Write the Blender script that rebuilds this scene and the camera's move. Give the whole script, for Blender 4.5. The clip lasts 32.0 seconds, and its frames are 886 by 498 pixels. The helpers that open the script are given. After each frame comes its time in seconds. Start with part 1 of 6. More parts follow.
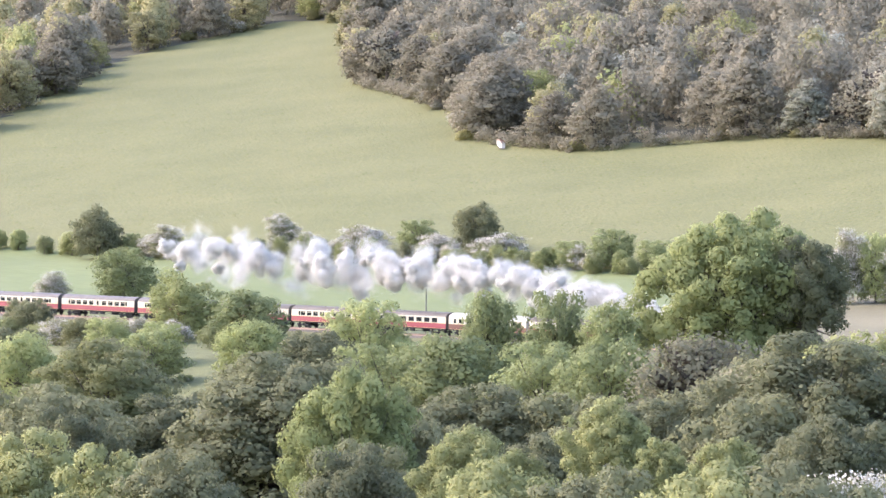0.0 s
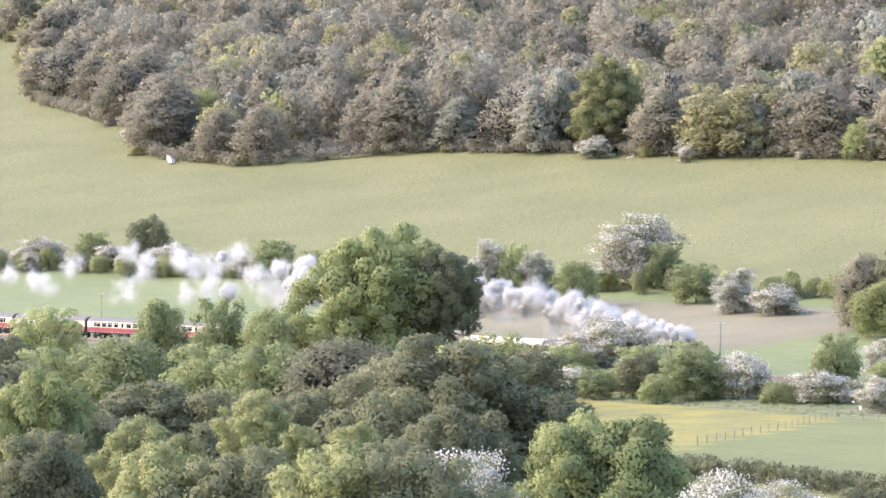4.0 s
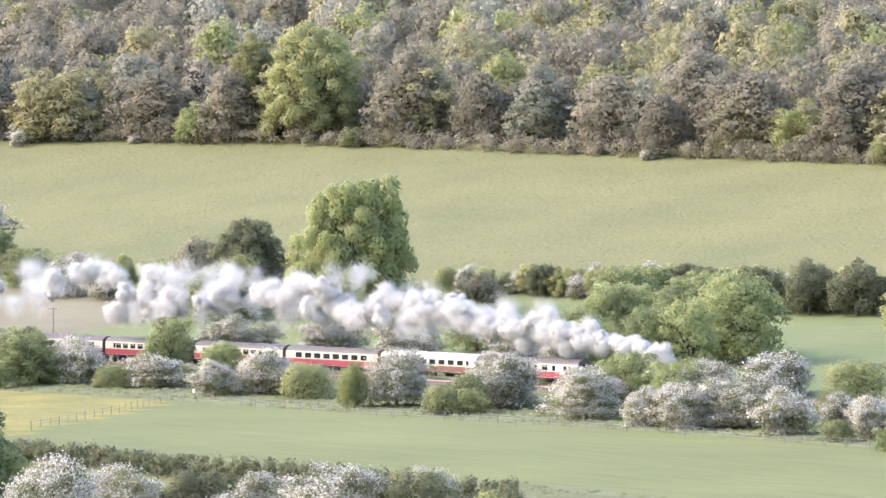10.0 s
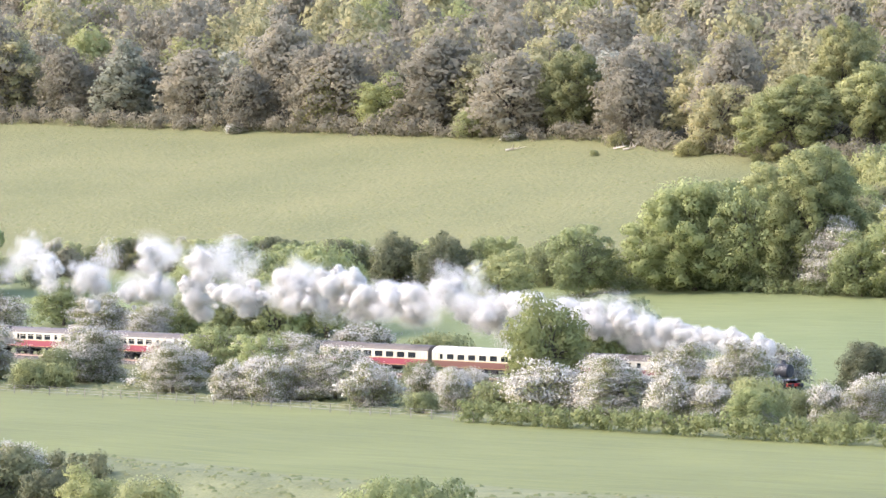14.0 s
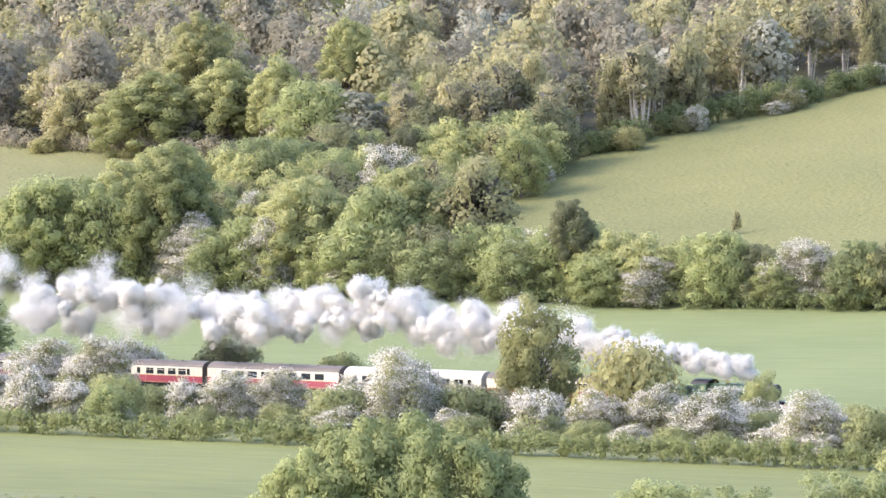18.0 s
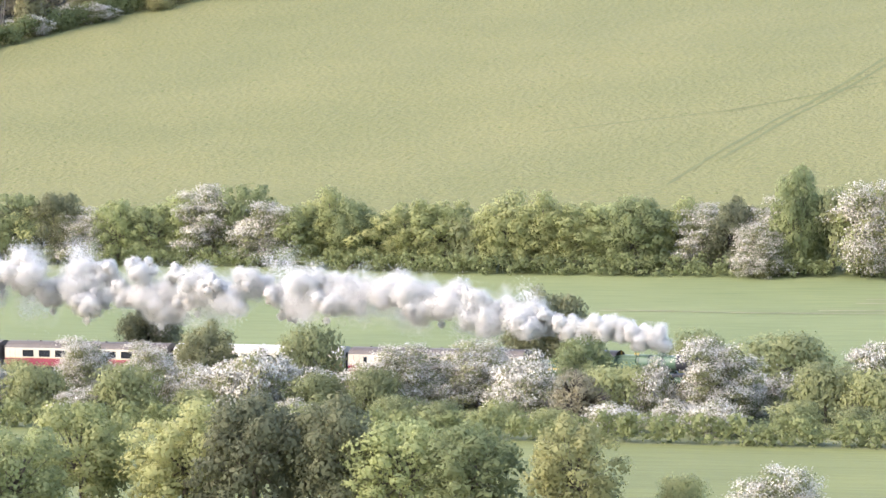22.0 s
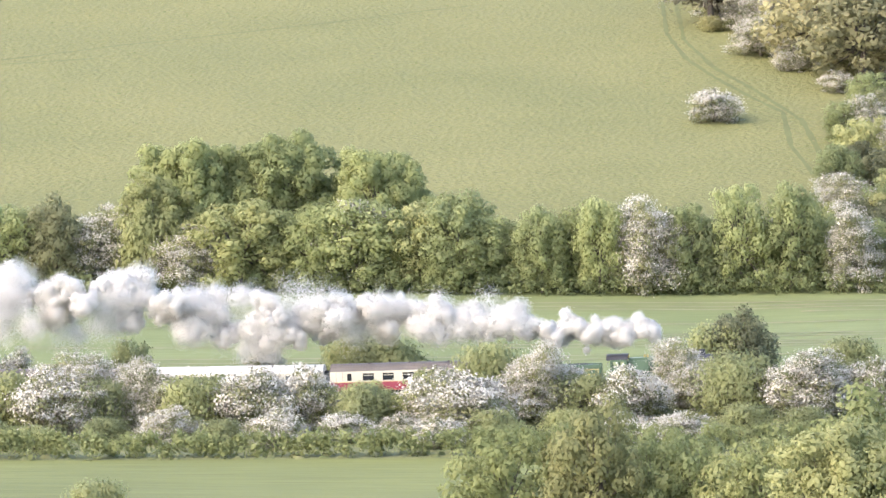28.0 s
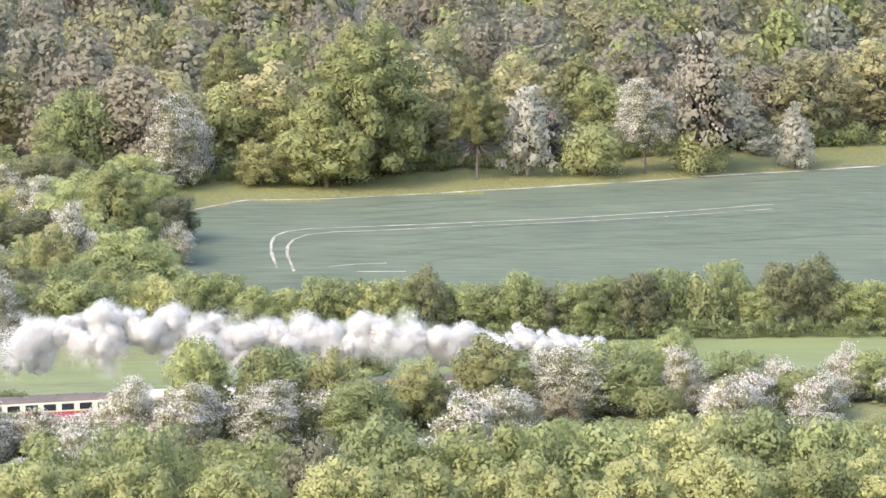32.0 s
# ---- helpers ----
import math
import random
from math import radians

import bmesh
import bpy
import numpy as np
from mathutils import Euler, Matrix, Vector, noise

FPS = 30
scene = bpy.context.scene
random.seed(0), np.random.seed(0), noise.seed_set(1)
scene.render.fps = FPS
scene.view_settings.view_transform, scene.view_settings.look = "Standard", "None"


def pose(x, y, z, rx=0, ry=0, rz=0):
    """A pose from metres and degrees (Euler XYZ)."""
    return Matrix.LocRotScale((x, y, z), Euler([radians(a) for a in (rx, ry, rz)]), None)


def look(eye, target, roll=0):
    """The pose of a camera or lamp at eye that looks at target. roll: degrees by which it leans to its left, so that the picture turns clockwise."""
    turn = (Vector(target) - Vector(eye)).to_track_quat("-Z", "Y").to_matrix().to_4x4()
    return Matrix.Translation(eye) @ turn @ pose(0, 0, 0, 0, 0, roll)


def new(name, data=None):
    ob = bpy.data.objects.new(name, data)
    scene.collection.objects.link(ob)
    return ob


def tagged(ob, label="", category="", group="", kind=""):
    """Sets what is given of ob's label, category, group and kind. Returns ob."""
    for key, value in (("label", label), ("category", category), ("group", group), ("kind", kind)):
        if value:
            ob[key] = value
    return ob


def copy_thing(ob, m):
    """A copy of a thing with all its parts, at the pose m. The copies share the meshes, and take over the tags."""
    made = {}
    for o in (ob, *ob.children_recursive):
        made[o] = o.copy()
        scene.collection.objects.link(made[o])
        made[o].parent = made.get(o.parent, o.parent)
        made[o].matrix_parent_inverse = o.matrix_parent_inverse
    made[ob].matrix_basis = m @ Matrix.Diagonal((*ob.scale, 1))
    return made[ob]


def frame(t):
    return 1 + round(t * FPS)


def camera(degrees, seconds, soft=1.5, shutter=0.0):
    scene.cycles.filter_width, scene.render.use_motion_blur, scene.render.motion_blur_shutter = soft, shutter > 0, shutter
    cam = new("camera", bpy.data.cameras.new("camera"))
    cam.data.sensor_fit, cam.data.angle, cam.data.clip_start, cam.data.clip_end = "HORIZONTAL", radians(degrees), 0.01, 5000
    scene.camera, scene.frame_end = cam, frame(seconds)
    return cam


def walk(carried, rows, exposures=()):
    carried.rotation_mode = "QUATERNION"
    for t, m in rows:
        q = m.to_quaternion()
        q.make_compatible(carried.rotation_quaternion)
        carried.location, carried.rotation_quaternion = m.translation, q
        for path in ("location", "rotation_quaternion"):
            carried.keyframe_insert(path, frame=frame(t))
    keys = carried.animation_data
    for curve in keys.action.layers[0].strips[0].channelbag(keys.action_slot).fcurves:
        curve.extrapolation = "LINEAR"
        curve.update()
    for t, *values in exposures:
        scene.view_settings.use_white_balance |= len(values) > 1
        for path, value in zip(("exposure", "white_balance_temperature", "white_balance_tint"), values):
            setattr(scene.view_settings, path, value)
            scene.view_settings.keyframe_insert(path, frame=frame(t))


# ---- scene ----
cam = camera(10.48, 32.0, soft=1.5)


def aim(x, y, z, pan, tilt, roll):
    """Camera pose from its heading, its tilt and its roll, in degrees."""
    return pose(x, y, z, 90 + tilt, 0, -pan) @ pose(0, 0, 0, 0, 0, roll)


walk(cam, [
    (0, aim(-62.03, 42.56, 27.60, -55.546, -0.982, 0.875)),
    (0.5, aim(-51.17, 35.75, 28.03, -55.061, -0.972, 0.804)),
    (1, aim(-41.88, 29.70, 28.40, -54.654, -0.974, 0.768)),
    (1.5, aim(-32.39, 23.30, 28.80, -54.263, -0.979, 0.716)),
    (2, aim(-23.44, 17.13, 29.18, -53.842, -0.969, 0.726)),
    (2.5, aim(-15.02, 11.16, 29.55, -53.402, -0.947, 0.696)),
    (4.5, aim(0.67, -0.55, 30.27, -50.882, -0.877, 0.609)),
    (5, aim(0.89, -0.75, 30.28, -49.936, -0.849, 0.591)),
    (5.5, aim(1.45, -1.26, 30.31, -48.995, -0.837, 0.636)),
    (6, aim(3.84, -3.41, 30.45, -48.345, -0.840, 0.607)),
    (6.5, aim(3.42, -3.10, 30.43, -47.770, -0.849, 0.621)),
    (7, aim(2.93, -2.71, 30.40, -47.193, -0.863, 0.538)),
    (7.5, aim(2.10, -1.98, 30.36, -46.650, -0.867, 0.470)),
    (8, aim(1.06, -1.02, 30.30, -46.146, -0.879, 0.471)),
    (8.5, aim(0.35, -0.34, 30.26, -45.615, -0.903, 0.473)),
    (9, aim(-0.01, 0.01, 30.24, -45.030, -0.909, 0.441)),
    (9.5, aim(0.58, -0.59, 30.27, -44.425, -0.927, 0.449)),
    (10, aim(-0.26, 0.27, 30.22, -43.789, -1.012, 0.462)),
    (10.5, aim(0.35, -0.38, 30.26, -43.117, -1.137, 0.479)),
    (11, aim(-0.12, 0.13, 30.23, -42.462, -1.163, 0.413)),
    (11.5, aim(-0.56, 0.62, 30.20, -41.863, -1.180, 0.385)),
    (12, aim(-0.34, 0.39, 30.21, -41.278, -1.199, 0.420)),
    (12.5, aim(0.04, -0.04, 30.24, -40.711, -1.244, 0.348)),
    (13, aim(1.15, -1.37, 30.32, -40.109, -1.306, 0.314)),
    (13.5, aim(1.39, -1.69, 30.34, -39.475, -1.315, 0.330)),
    (15.5, aim(3.25, -4.30, 30.51, -37.060, -1.245, 0.330)),
    (16, aim(1.20, -1.63, 30.34, -36.344, -1.256, 0.267)),
    (16.5, aim(1.84, -2.58, 30.40, -35.463, -1.276, 0.205)),
    (17, aim(1.38, -2.03, 30.37, -34.307, -1.286, 0.235)),
    (17.5, aim(0.44, -0.68, 30.28, -32.825, -1.292, 0.161)),
    (18, aim(1.22, -2.01, 30.36, -31.215, -1.304, 0.098)),
    (18.5, aim(0.67, -1.17, 30.31, -29.832, -1.350, -0.001)),
    (19, aim(1.03, -1.89, 30.36, -28.506, -1.473, -0.105)),
    (19.5, aim(0.40, -0.79, 30.29, -27.156, -1.619, -0.109)),
    (20, aim(-0.90, 1.86, 30.12, -25.904, -1.705, -0.234)),
    (20.5, aim(-1.57, 3.39, 30.02, -24.809, -1.792, -0.255)),
    (21, aim(-1.69, 3.83, 29.99, -23.821, -1.879, -0.298)),
    (21.5, aim(-1.64, 3.95, 29.98, -22.609, -1.888, -0.337)),
    (22, aim(-1.81, 4.65, 29.93, -21.270, -1.852, -0.351)),
    (22.5, aim(-1.58, 4.32, 29.96, -20.078, -1.846, -0.367)),
    (23, aim(-0.47, 1.39, 30.15, -18.772, -1.859, -0.350)),
    (23.5, aim(0.04, -0.14, 30.25, -17.530, -1.863, -0.411)),
    (24, aim(1.64, -5.55, 30.60, -16.481, -1.845, -0.403)),
    (24.5, aim(2.33, -8.36, 30.78, -15.553, -1.835, -0.443)),
    (26.5, aim(2.54, -13.77, 31.14, -10.442, -1.874, -0.333)),
    (27, aim(2.47, -15.69, 31.27, -8.940, -1.880, -0.391)),
    (27.5, aim(1.74, -13.19, 31.10, -7.530, -1.871, -0.364)),
    (28, aim(1.85, -17.35, 31.38, -6.087, -1.847, -0.344)),
    (28.5, aim(1.87, -23.37, 31.77, -4.575, -1.821, -0.318)),
    (29, aim(1.51, -27.26, 32.03, -3.171, -1.807, -0.342)),
    (29.5, aim(1.20, -34.72, 32.51, -1.983, -1.782, -0.355)),
    (30, aim(0.61, -42.90, 33.05, -0.821, -1.698, -0.391)),
    (30.5, aim(-0.30, -48.53, 33.42, 0.354, -1.593, -0.433)),
    (31, aim(-1.70, -55.07, 33.84, 1.768, -1.511, -0.432)),
    (31.5, aim(-3.79, -65.23, 34.50, 3.324, -1.435, -0.392)),
    (32, aim(-6.57, -76.10, 35.20, 4.936, -1.375, -0.442)),
], exposures=[(0, 2.52, 6320, 23), (6, 2.52, 6380, 22), (12, 2.48, 6400, 20), (18, 2.48, 6400, 19), (23, 2.42, 6480, 18), (29, 2.42, 6520, 17), (32, 2.42, 6520, 17)])

# ---- light ----
SUN_FROM = Vector((-0.74, -0.62, 0.76)).normalized()
world = bpy.data.worlds.new("world")
scene.world = world
world.use_nodes = True
wn = world.node_tree.nodes
sky = wn.new("ShaderNodeTexSky")
sky.sky_type, sky.sun_disc = "NISHITA", False
sky.sun_elevation = math.asin(SUN_FROM.z)
sky.sun_rotation = math.atan2(SUN_FROM.x, SUN_FROM.y)
sky.dust_density, sky.air_density = 2.0, 1.0
wn["Background"].inputs["Strength"].default_value = 0.15
world.node_tree.links.new(sky.outputs[0], wn["Background"].inputs["Color"])
sun_data = bpy.data.lights.new("sun", "SUN")
sun_data.energy, sun_data.angle, sun_data.color = 0.45, radians(4.0), (1.0, 0.94, 0.82)
sun = new("sun", sun_data)
sun.matrix_world = look((-300, -200, 300), Vector((-300, -200, 300)) - SUN_FROM)

# ---- materials ----


def mat(name, color, rough=0.7, metal=0.0, var=0.25, scale=1.0, bump=0.0, alt=None, island=0.0, translucent=0.0, fine=8.0, obj_random=0.0, grain=0.35, rows=0.0, gloss=0.3):
    """A surface with variation at two scales; island varies every leaf, translucent lets light through it, rows draws the fine grain out along x."""
    m = bpy.data.materials.new(name)
    m.use_nodes = True
    nt = m.node_tree
    n, l = nt.nodes, nt.links
    bsdf = n["Principled BSDF"]
    bsdf.inputs["Roughness"].default_value = rough
    bsdf.inputs["Metallic"].default_value = metal
    bsdf.inputs["Specular IOR Level"].default_value = gloss
    geo = n.new("ShaderNodeNewGeometry")
    tex = n.new("ShaderNodeTexNoise")
    tex.inputs["Scale"].default_value = 1.0 / scale
    tex.inputs["Detail"].default_value = 4
    l.new(geo.outputs["Position"], tex.inputs["Vector"])
    small = n.new("ShaderNodeTexNoise")
    small.inputs["Scale"].default_value = fine / scale
    small.inputs["Detail"].default_value = 3
    if rows:
        along_rows = n.new("ShaderNodeVectorMath")
        along_rows.operation = "MULTIPLY"
        along_rows.inputs[1].default_value = (rows, 1, 1)
        l.new(geo.outputs["Position"], along_rows.inputs[0])
        l.new(along_rows.outputs[0], small.inputs["Vector"])
    else:
        l.new(geo.outputs["Position"], small.inputs["Vector"])
    ramp = n.new("ShaderNodeValToRGB")
    ramp.color_ramp.elements[0].position, ramp.color_ramp.elements[1].position = 0.3, 0.7
    lo = [c * (1 - var) for c in color]
    hi = [c * (1 + var) for c in (alt or color)]
    ramp.color_ramp.elements[0].color = (*lo, 1)
    ramp.color_ramp.elements[1].color = (*hi, 1)
    mix = n.new("ShaderNodeMath")
    mix.operation = "MULTIPLY_ADD"
    mix.inputs[1].default_value = grain
    l.new(small.outputs["Fac"], mix.inputs[0])
    mul = n.new("ShaderNodeMath")
    mul.operation = "MULTIPLY"
    mul.inputs[1].default_value = 1 - grain
    l.new(tex.outputs["Fac"], mul.inputs[0])
    l.new(mul.outputs[0], mix.inputs[2])
    fac = mix.outputs[0]
    if island or obj_random:
        info = n.new("ShaderNodeObjectInfo")
        for src, amount in ((geo.outputs["Random Per Island"], island), (info.outputs["Random"], obj_random)):
            if not amount:
                continue
            off = n.new("ShaderNodeMath")
            off.operation = "MULTIPLY_ADD"
            off.inputs[1].default_value = amount
            off.inputs[2].default_value = -amount / 2
            l.new(src, off.inputs[0])
            add = n.new("ShaderNodeMath")
            add.operation = "ADD"
            l.new(fac, add.inputs[0])
            l.new(off.outputs[0], add.inputs[1])
            fac = add.outputs[0]
    l.new(fac, ramp.inputs["Fac"])
    l.new(ramp.outputs["Color"], bsdf.inputs["Base Color"])
    if bump:
        b = n.new("ShaderNodeBump")
        b.inputs["Strength"].default_value = bump
        b.inputs["Distance"].default_value = scale * 0.1
        l.new(small.outputs["Fac"], b.inputs["Height"])
        l.new(b.outputs[0], bsdf.inputs["Normal"])
    if translucent:
        tr = n.new("ShaderNodeBsdfTranslucent")
        l.new(ramp.outputs["Color"], tr.inputs["Color"])
        ms = n.new("ShaderNodeMixShader")
        ms.inputs[0].default_value = translucent
        l.new(bsdf.outputs[0], ms.inputs[1])
        l.new(tr.outputs[0], ms.inputs[2])
        l.new(ms.outputs[0], n["Material Output"].inputs["Surface"])
    return m


def leaf(name, color, alt=None, var=0.1):
    return mat(name, color, rough=0.75, var=var, gloss=0.15, scale=4.0, alt=alt, island=0.10, translucent=0.5, obj_random=0.42)


# Distance haze is put into these colours: lighter and greyer than the leaves themselves.
LEAF = {
    "broad": leaf("leaf_green", (0.209, 0.237, 0.108), (0.317, 0.338, 0.144)),
    "broad_light": leaf("leaf_light_green", (0.259, 0.280, 0.113), (0.379, 0.374, 0.162)),
    "broad_yellow": leaf("leaf_yellow_green", (0.212, 0.215, 0.093), (0.295, 0.285, 0.124)),
    "broad_dark": leaf("leaf_dark_green", (0.146, 0.153, 0.088), (0.205, 0.205, 0.105)),
    "broad_brown": leaf("leaf_brown_green", (0.196, 0.189, 0.118), (0.269, 0.244, 0.156)),
    "oak": leaf("leaf_oak", (0.201, 0.231, 0.098), (0.299, 0.318, 0.131)),
    "bush": leaf("leaf_bush", (0.212, 0.229, 0.110), (0.294, 0.302, 0.134)),
    "elder": leaf("leaf_elder", (0.225, 0.216, 0.104), (0.311, 0.291, 0.129)),
    "hawthorn": leaf("leaf_hawthorn", (0.194, 0.203, 0.099), (0.267, 0.260, 0.128)),
    "hawthorn_tree": leaf("leaf_may_tree", (0.194, 0.203, 0.099), (0.267, 0.260, 0.128)),
    "tall_light": leaf("leaf_tall_light", (0.246, 0.263, 0.111), (0.352, 0.351, 0.155)),
    "tall_dark": leaf("leaf_tall_dark", (0.153, 0.161, 0.090), (0.221, 0.221, 0.115)),
    "tall_yellow": leaf("leaf_tall_yellow", (0.203, 0.210, 0.093), (0.281, 0.273, 0.123)),
    "whitebeam": leaf("leaf_silver_green", (0.259, 0.262, 0.179), (0.416, 0.396, 0.306)),
    "wood_dark": leaf("leaf_yew", (0.229, 0.208, 0.145), (0.279, 0.249, 0.171)),
    "wood_mid": leaf("leaf_beech", (0.271, 0.257, 0.135), (0.389, 0.352, 0.178)),
    "wood_brown": leaf("leaf_wood_brown", (0.240, 0.227, 0.158), (0.337, 0.304, 0.217)),
    "ash": leaf("leaf_ash", (0.239, 0.236, 0.122), (0.326, 0.303, 0.149)),
    "pole_ash": leaf("leaf_pole_ash", (0.246, 0.234, 0.131), (0.332, 0.301, 0.165)),
    "hedge": leaf("leaf_hedge", (0.155, 0.183, 0.076), (0.219, 0.234, 0.098)),
}
BLOSSOM = mat("may_blossom", (0.53, 0.495, 0.40), rough=0.8, var=0.12, scale=3.0, alt=(0.60, 0.565, 0.475), island=0.25, translucent=0.2)
BARK = mat("bark", (0.11, 0.09, 0.07), rough=0.9, var=0.4, scale=0.5, bump=0.6)
BARKPALE = mat("pale_bark", (0.30, 0.265, 0.215), rough=0.9, var=0.35, scale=0.6, bump=0.4)
MEADOW = mat("meadow_grass", (0.118, 0.128, 0.043), rough=0.95, var=0.18, scale=26.0, alt=(0.148, 0.138, 0.053), bump=0.3, fine=32, grain=0.6)
MEADOW_LUSH = mat("lush_meadow_grass", (0.120, 0.127, 0.039), rough=0.95, var=0.12, scale=34.0, alt=(0.150, 0.139, 0.048), bump=0.3, fine=42, grain=0.6)
CROP_LIGHT = mat("young_barley", (0.106, 0.119, 0.031), rough=0.9, var=0.20, scale=30.0, alt=(0.126, 0.133, 0.036), bump=0.1, fine=46, grain=0.6, rows=0.06)
BUTTERCUP = mat("buttercup_meadow", (0.124, 0.126, 0.034), rough=0.9, var=0.18, scale=9.0, alt=(0.225, 0.182, 0.030), bump=0.06, fine=10)
STRIP = mat("strip_grass", (0.112, 0.138, 0.047), rough=0.95, var=0.12, scale=25.0, alt=(0.140, 0.156, 0.057), bump=0.08, fine=40, grain=0.55, rows=0.08)
BARE = mat("bare_chalky_field", (0.138, 0.122, 0.066), rough=0.95, var=0.14, scale=20.0, alt=(0.172, 0.150, 0.084), bump=0.06, fine=30)
CROP_DARK = mat("blue_green_crop", (0.068, 0.086, 0.050), rough=0.9, var=0.24, scale=14.0, alt=(0.088, 0.102, 0.060), bump=0.3, fine=16, grain=0.65, rows=0.1)
ROUGH = mat("rough_grass", (0.100, 0.114, 0.044), rough=0.95, var=0.24, scale=6.0, alt=(0.140, 0.142, 0.060), bump=0.3, fine=12)
WOODFLOOR = mat("wood_floor", (0.065, 0.062, 0.038), rough=1.0, var=0.3, scale=6.0, bump=0.5)
BALLAST = mat("ballast", (0.115, 0.100, 0.085), rough=0.95, var=0.35, scale=0.5, bump=0.8)
RAIL = mat("rail_steel", (0.20, 0.14, 0.11), rough=0.45, metal=0.6, var=0.2, scale=0.5)
SLEEPER = mat("sleeper_concrete", (0.16, 0.145, 0.13), rough=0.9, var=0.2, scale=0.4)
WOODGREY = mat("weathered_wood", (0.24, 0.21, 0.17), rough=0.9, var=0.3, scale=0.4, bump=0.4)

# ---- the lie of the land ----


def track_y(x):
    """The railway's line: a long gentle curve."""
    c = min(max(x, -830.0), 60.0)
    q = (c + 600) / 300
    return 492.96 - 29.385 * q * q + 10.765 * q ** 3 + (x - c) * (-58.77 * q + 32.295 * q * q) / 300


def rise(x):
    """How far the railway has climbed at x."""
    c = min(max(x, -110.0), -30.0)
    return 0.04 * (c + 110) ** 2 / 160 + 0.04 * min(max(x + 30, 0), 150)


BEYOND = ((-30, -1.6), (-5, -0.55), (5, -0.55), (12, -0.7), (100, 7.5), (620, 102.1), (900, 112), (2500, 80))
PROFILE = ((-900, -45), (-400, -24), (-170, -15), (-118, -3), (-45, -2)) + BEYOND
VALLEY = ((-900, -45), (-400, -24), (-170, -18), (-110, -13), (-50, -3)) + BEYOND
PW, PZ = [a for a, b in PROFILE], [b for a, b in PROFILE]
VW, VZ = [a for a, b in VALLEY], [b for a, b in VALLEY]


def land(x, w):
    """Height of the ground at w metres beyond the railway; towards the first stretch it falls to a wooded valley."""
    k = min(1.0, max(0.0, (-500 - x) / 60))
    z = float(np.interp(w, PW, PZ)) * (1 - k) + float(np.interp(w, VW, VZ)) * k
    z += rise(x) * float(np.interp(w, (-62, -16, 14, 72), (0, 1, 1, 0)))
    bumps = min(1.0, max(0.0, (abs(w) - 20) / 60))
    return z + bumps * 0.7 * noise.noise((x / 70, w / 70, 3.1)) + 0.2 * bumps * noise.noise((x / 17, w / 17, 9.0))


def spot(x, w, dz=0.0):
    return Vector((x, track_y(x) + w, land(x, w) + dz))


# Edges of the woods, as (x, metres beyond the railway).
EDGE_MID = ((-1235, 440), (-1221, 417), (-1112, 326), (-1028, 282), (-976, 243), (-939, 232), (-900, 254), (-845, 252), (-750, 248), (-650, 238), (-547, 226), (-494, 212), (-430, 200), (-400, 200))
EDGE_RISE = ((-400, 196), (-393, 217), (-388, 240), (-377, 264), (-365, 300), (-353, 345), (-330, 440), (-300, 640))
EDGE_LEFT = ((-1160, 240), (-1173, 266), (-1260, 377), (-1276, 440))
EDGE_RIGHT = ((-60, 640), (-44, 340), (-40, 303), (-32, 256), (-19, 241), (-9, 214), (14, 206))
EDGE_CROP = ((14, 200), (38, 207), (87, 216), (130, 229), (200, 240), (400, 260))


def along(points, x):
    return float(np.interp(x, [p[0] for p in points], [p[1] for p in points]))


def across(points, w):
    return float(np.interp(w, [p[1] for p in points], [p[0] for p in points]))


def in_wood(x, w):
    """0: open ground; 1: the long wood; 2: the wood beyond the field's far corner; 3: the wood over the dark crop."""
    if x < -1150 and w > 240 and x < across(EDGE_LEFT, w):
        return 2
    if w > 440 and x < -1200:
        return 2
    if -1235 <= x <= -400 and w > along(EDGE_MID, x):
        return 1
    if -400 < x < -290 and w > 196 and x < across(EDGE_RISE, w):
        return 1
    if -60 < x <= 14 and w > 206 and x > across(EDGE_RIGHT[::-1], w):
        return 3
    if x > 14 and w > along(EDGE_CROP, x) + 11:
        return 3
    return 0


def field_kind(x, w):
    if in_wood(x, w) and in_wood(x - 6, w - 5) and in_wood(x + 6, w - 5):
        return 7
    if x > 8 and w > 108 and w < along(EDGE_CROP, x) - 9.5 and w < 176 + (x - 8) * 1.3:
        return 5
    if 106 < w:
        return 0 if x < -402 else 8
    if w > 14:
        if -712 < x < -596 and 30 < w < 92 + 0.05 * (x + 700):
            return 4
        return 3 if w > 16 else 6
    if w > -44:
        return 6
    fence = -477 - 0.618 * (w + 42)
    if -112 < w < -44 and -570 < x < fence:
        return 2
    if -165 < w < -127 and -362 < x < -296:
        return 2
    lower = -112 + 0.045 * (x + 380) + 2.5 * math.sin(x / 21)
    return 1 if w > lower and x > -500 else 6


FIELDS = (MEADOW, CROP_LIGHT, BUTTERCUP, STRIP, BARE, CROP_DARK, ROUGH, WOODFLOOR, MEADOW_LUSH)


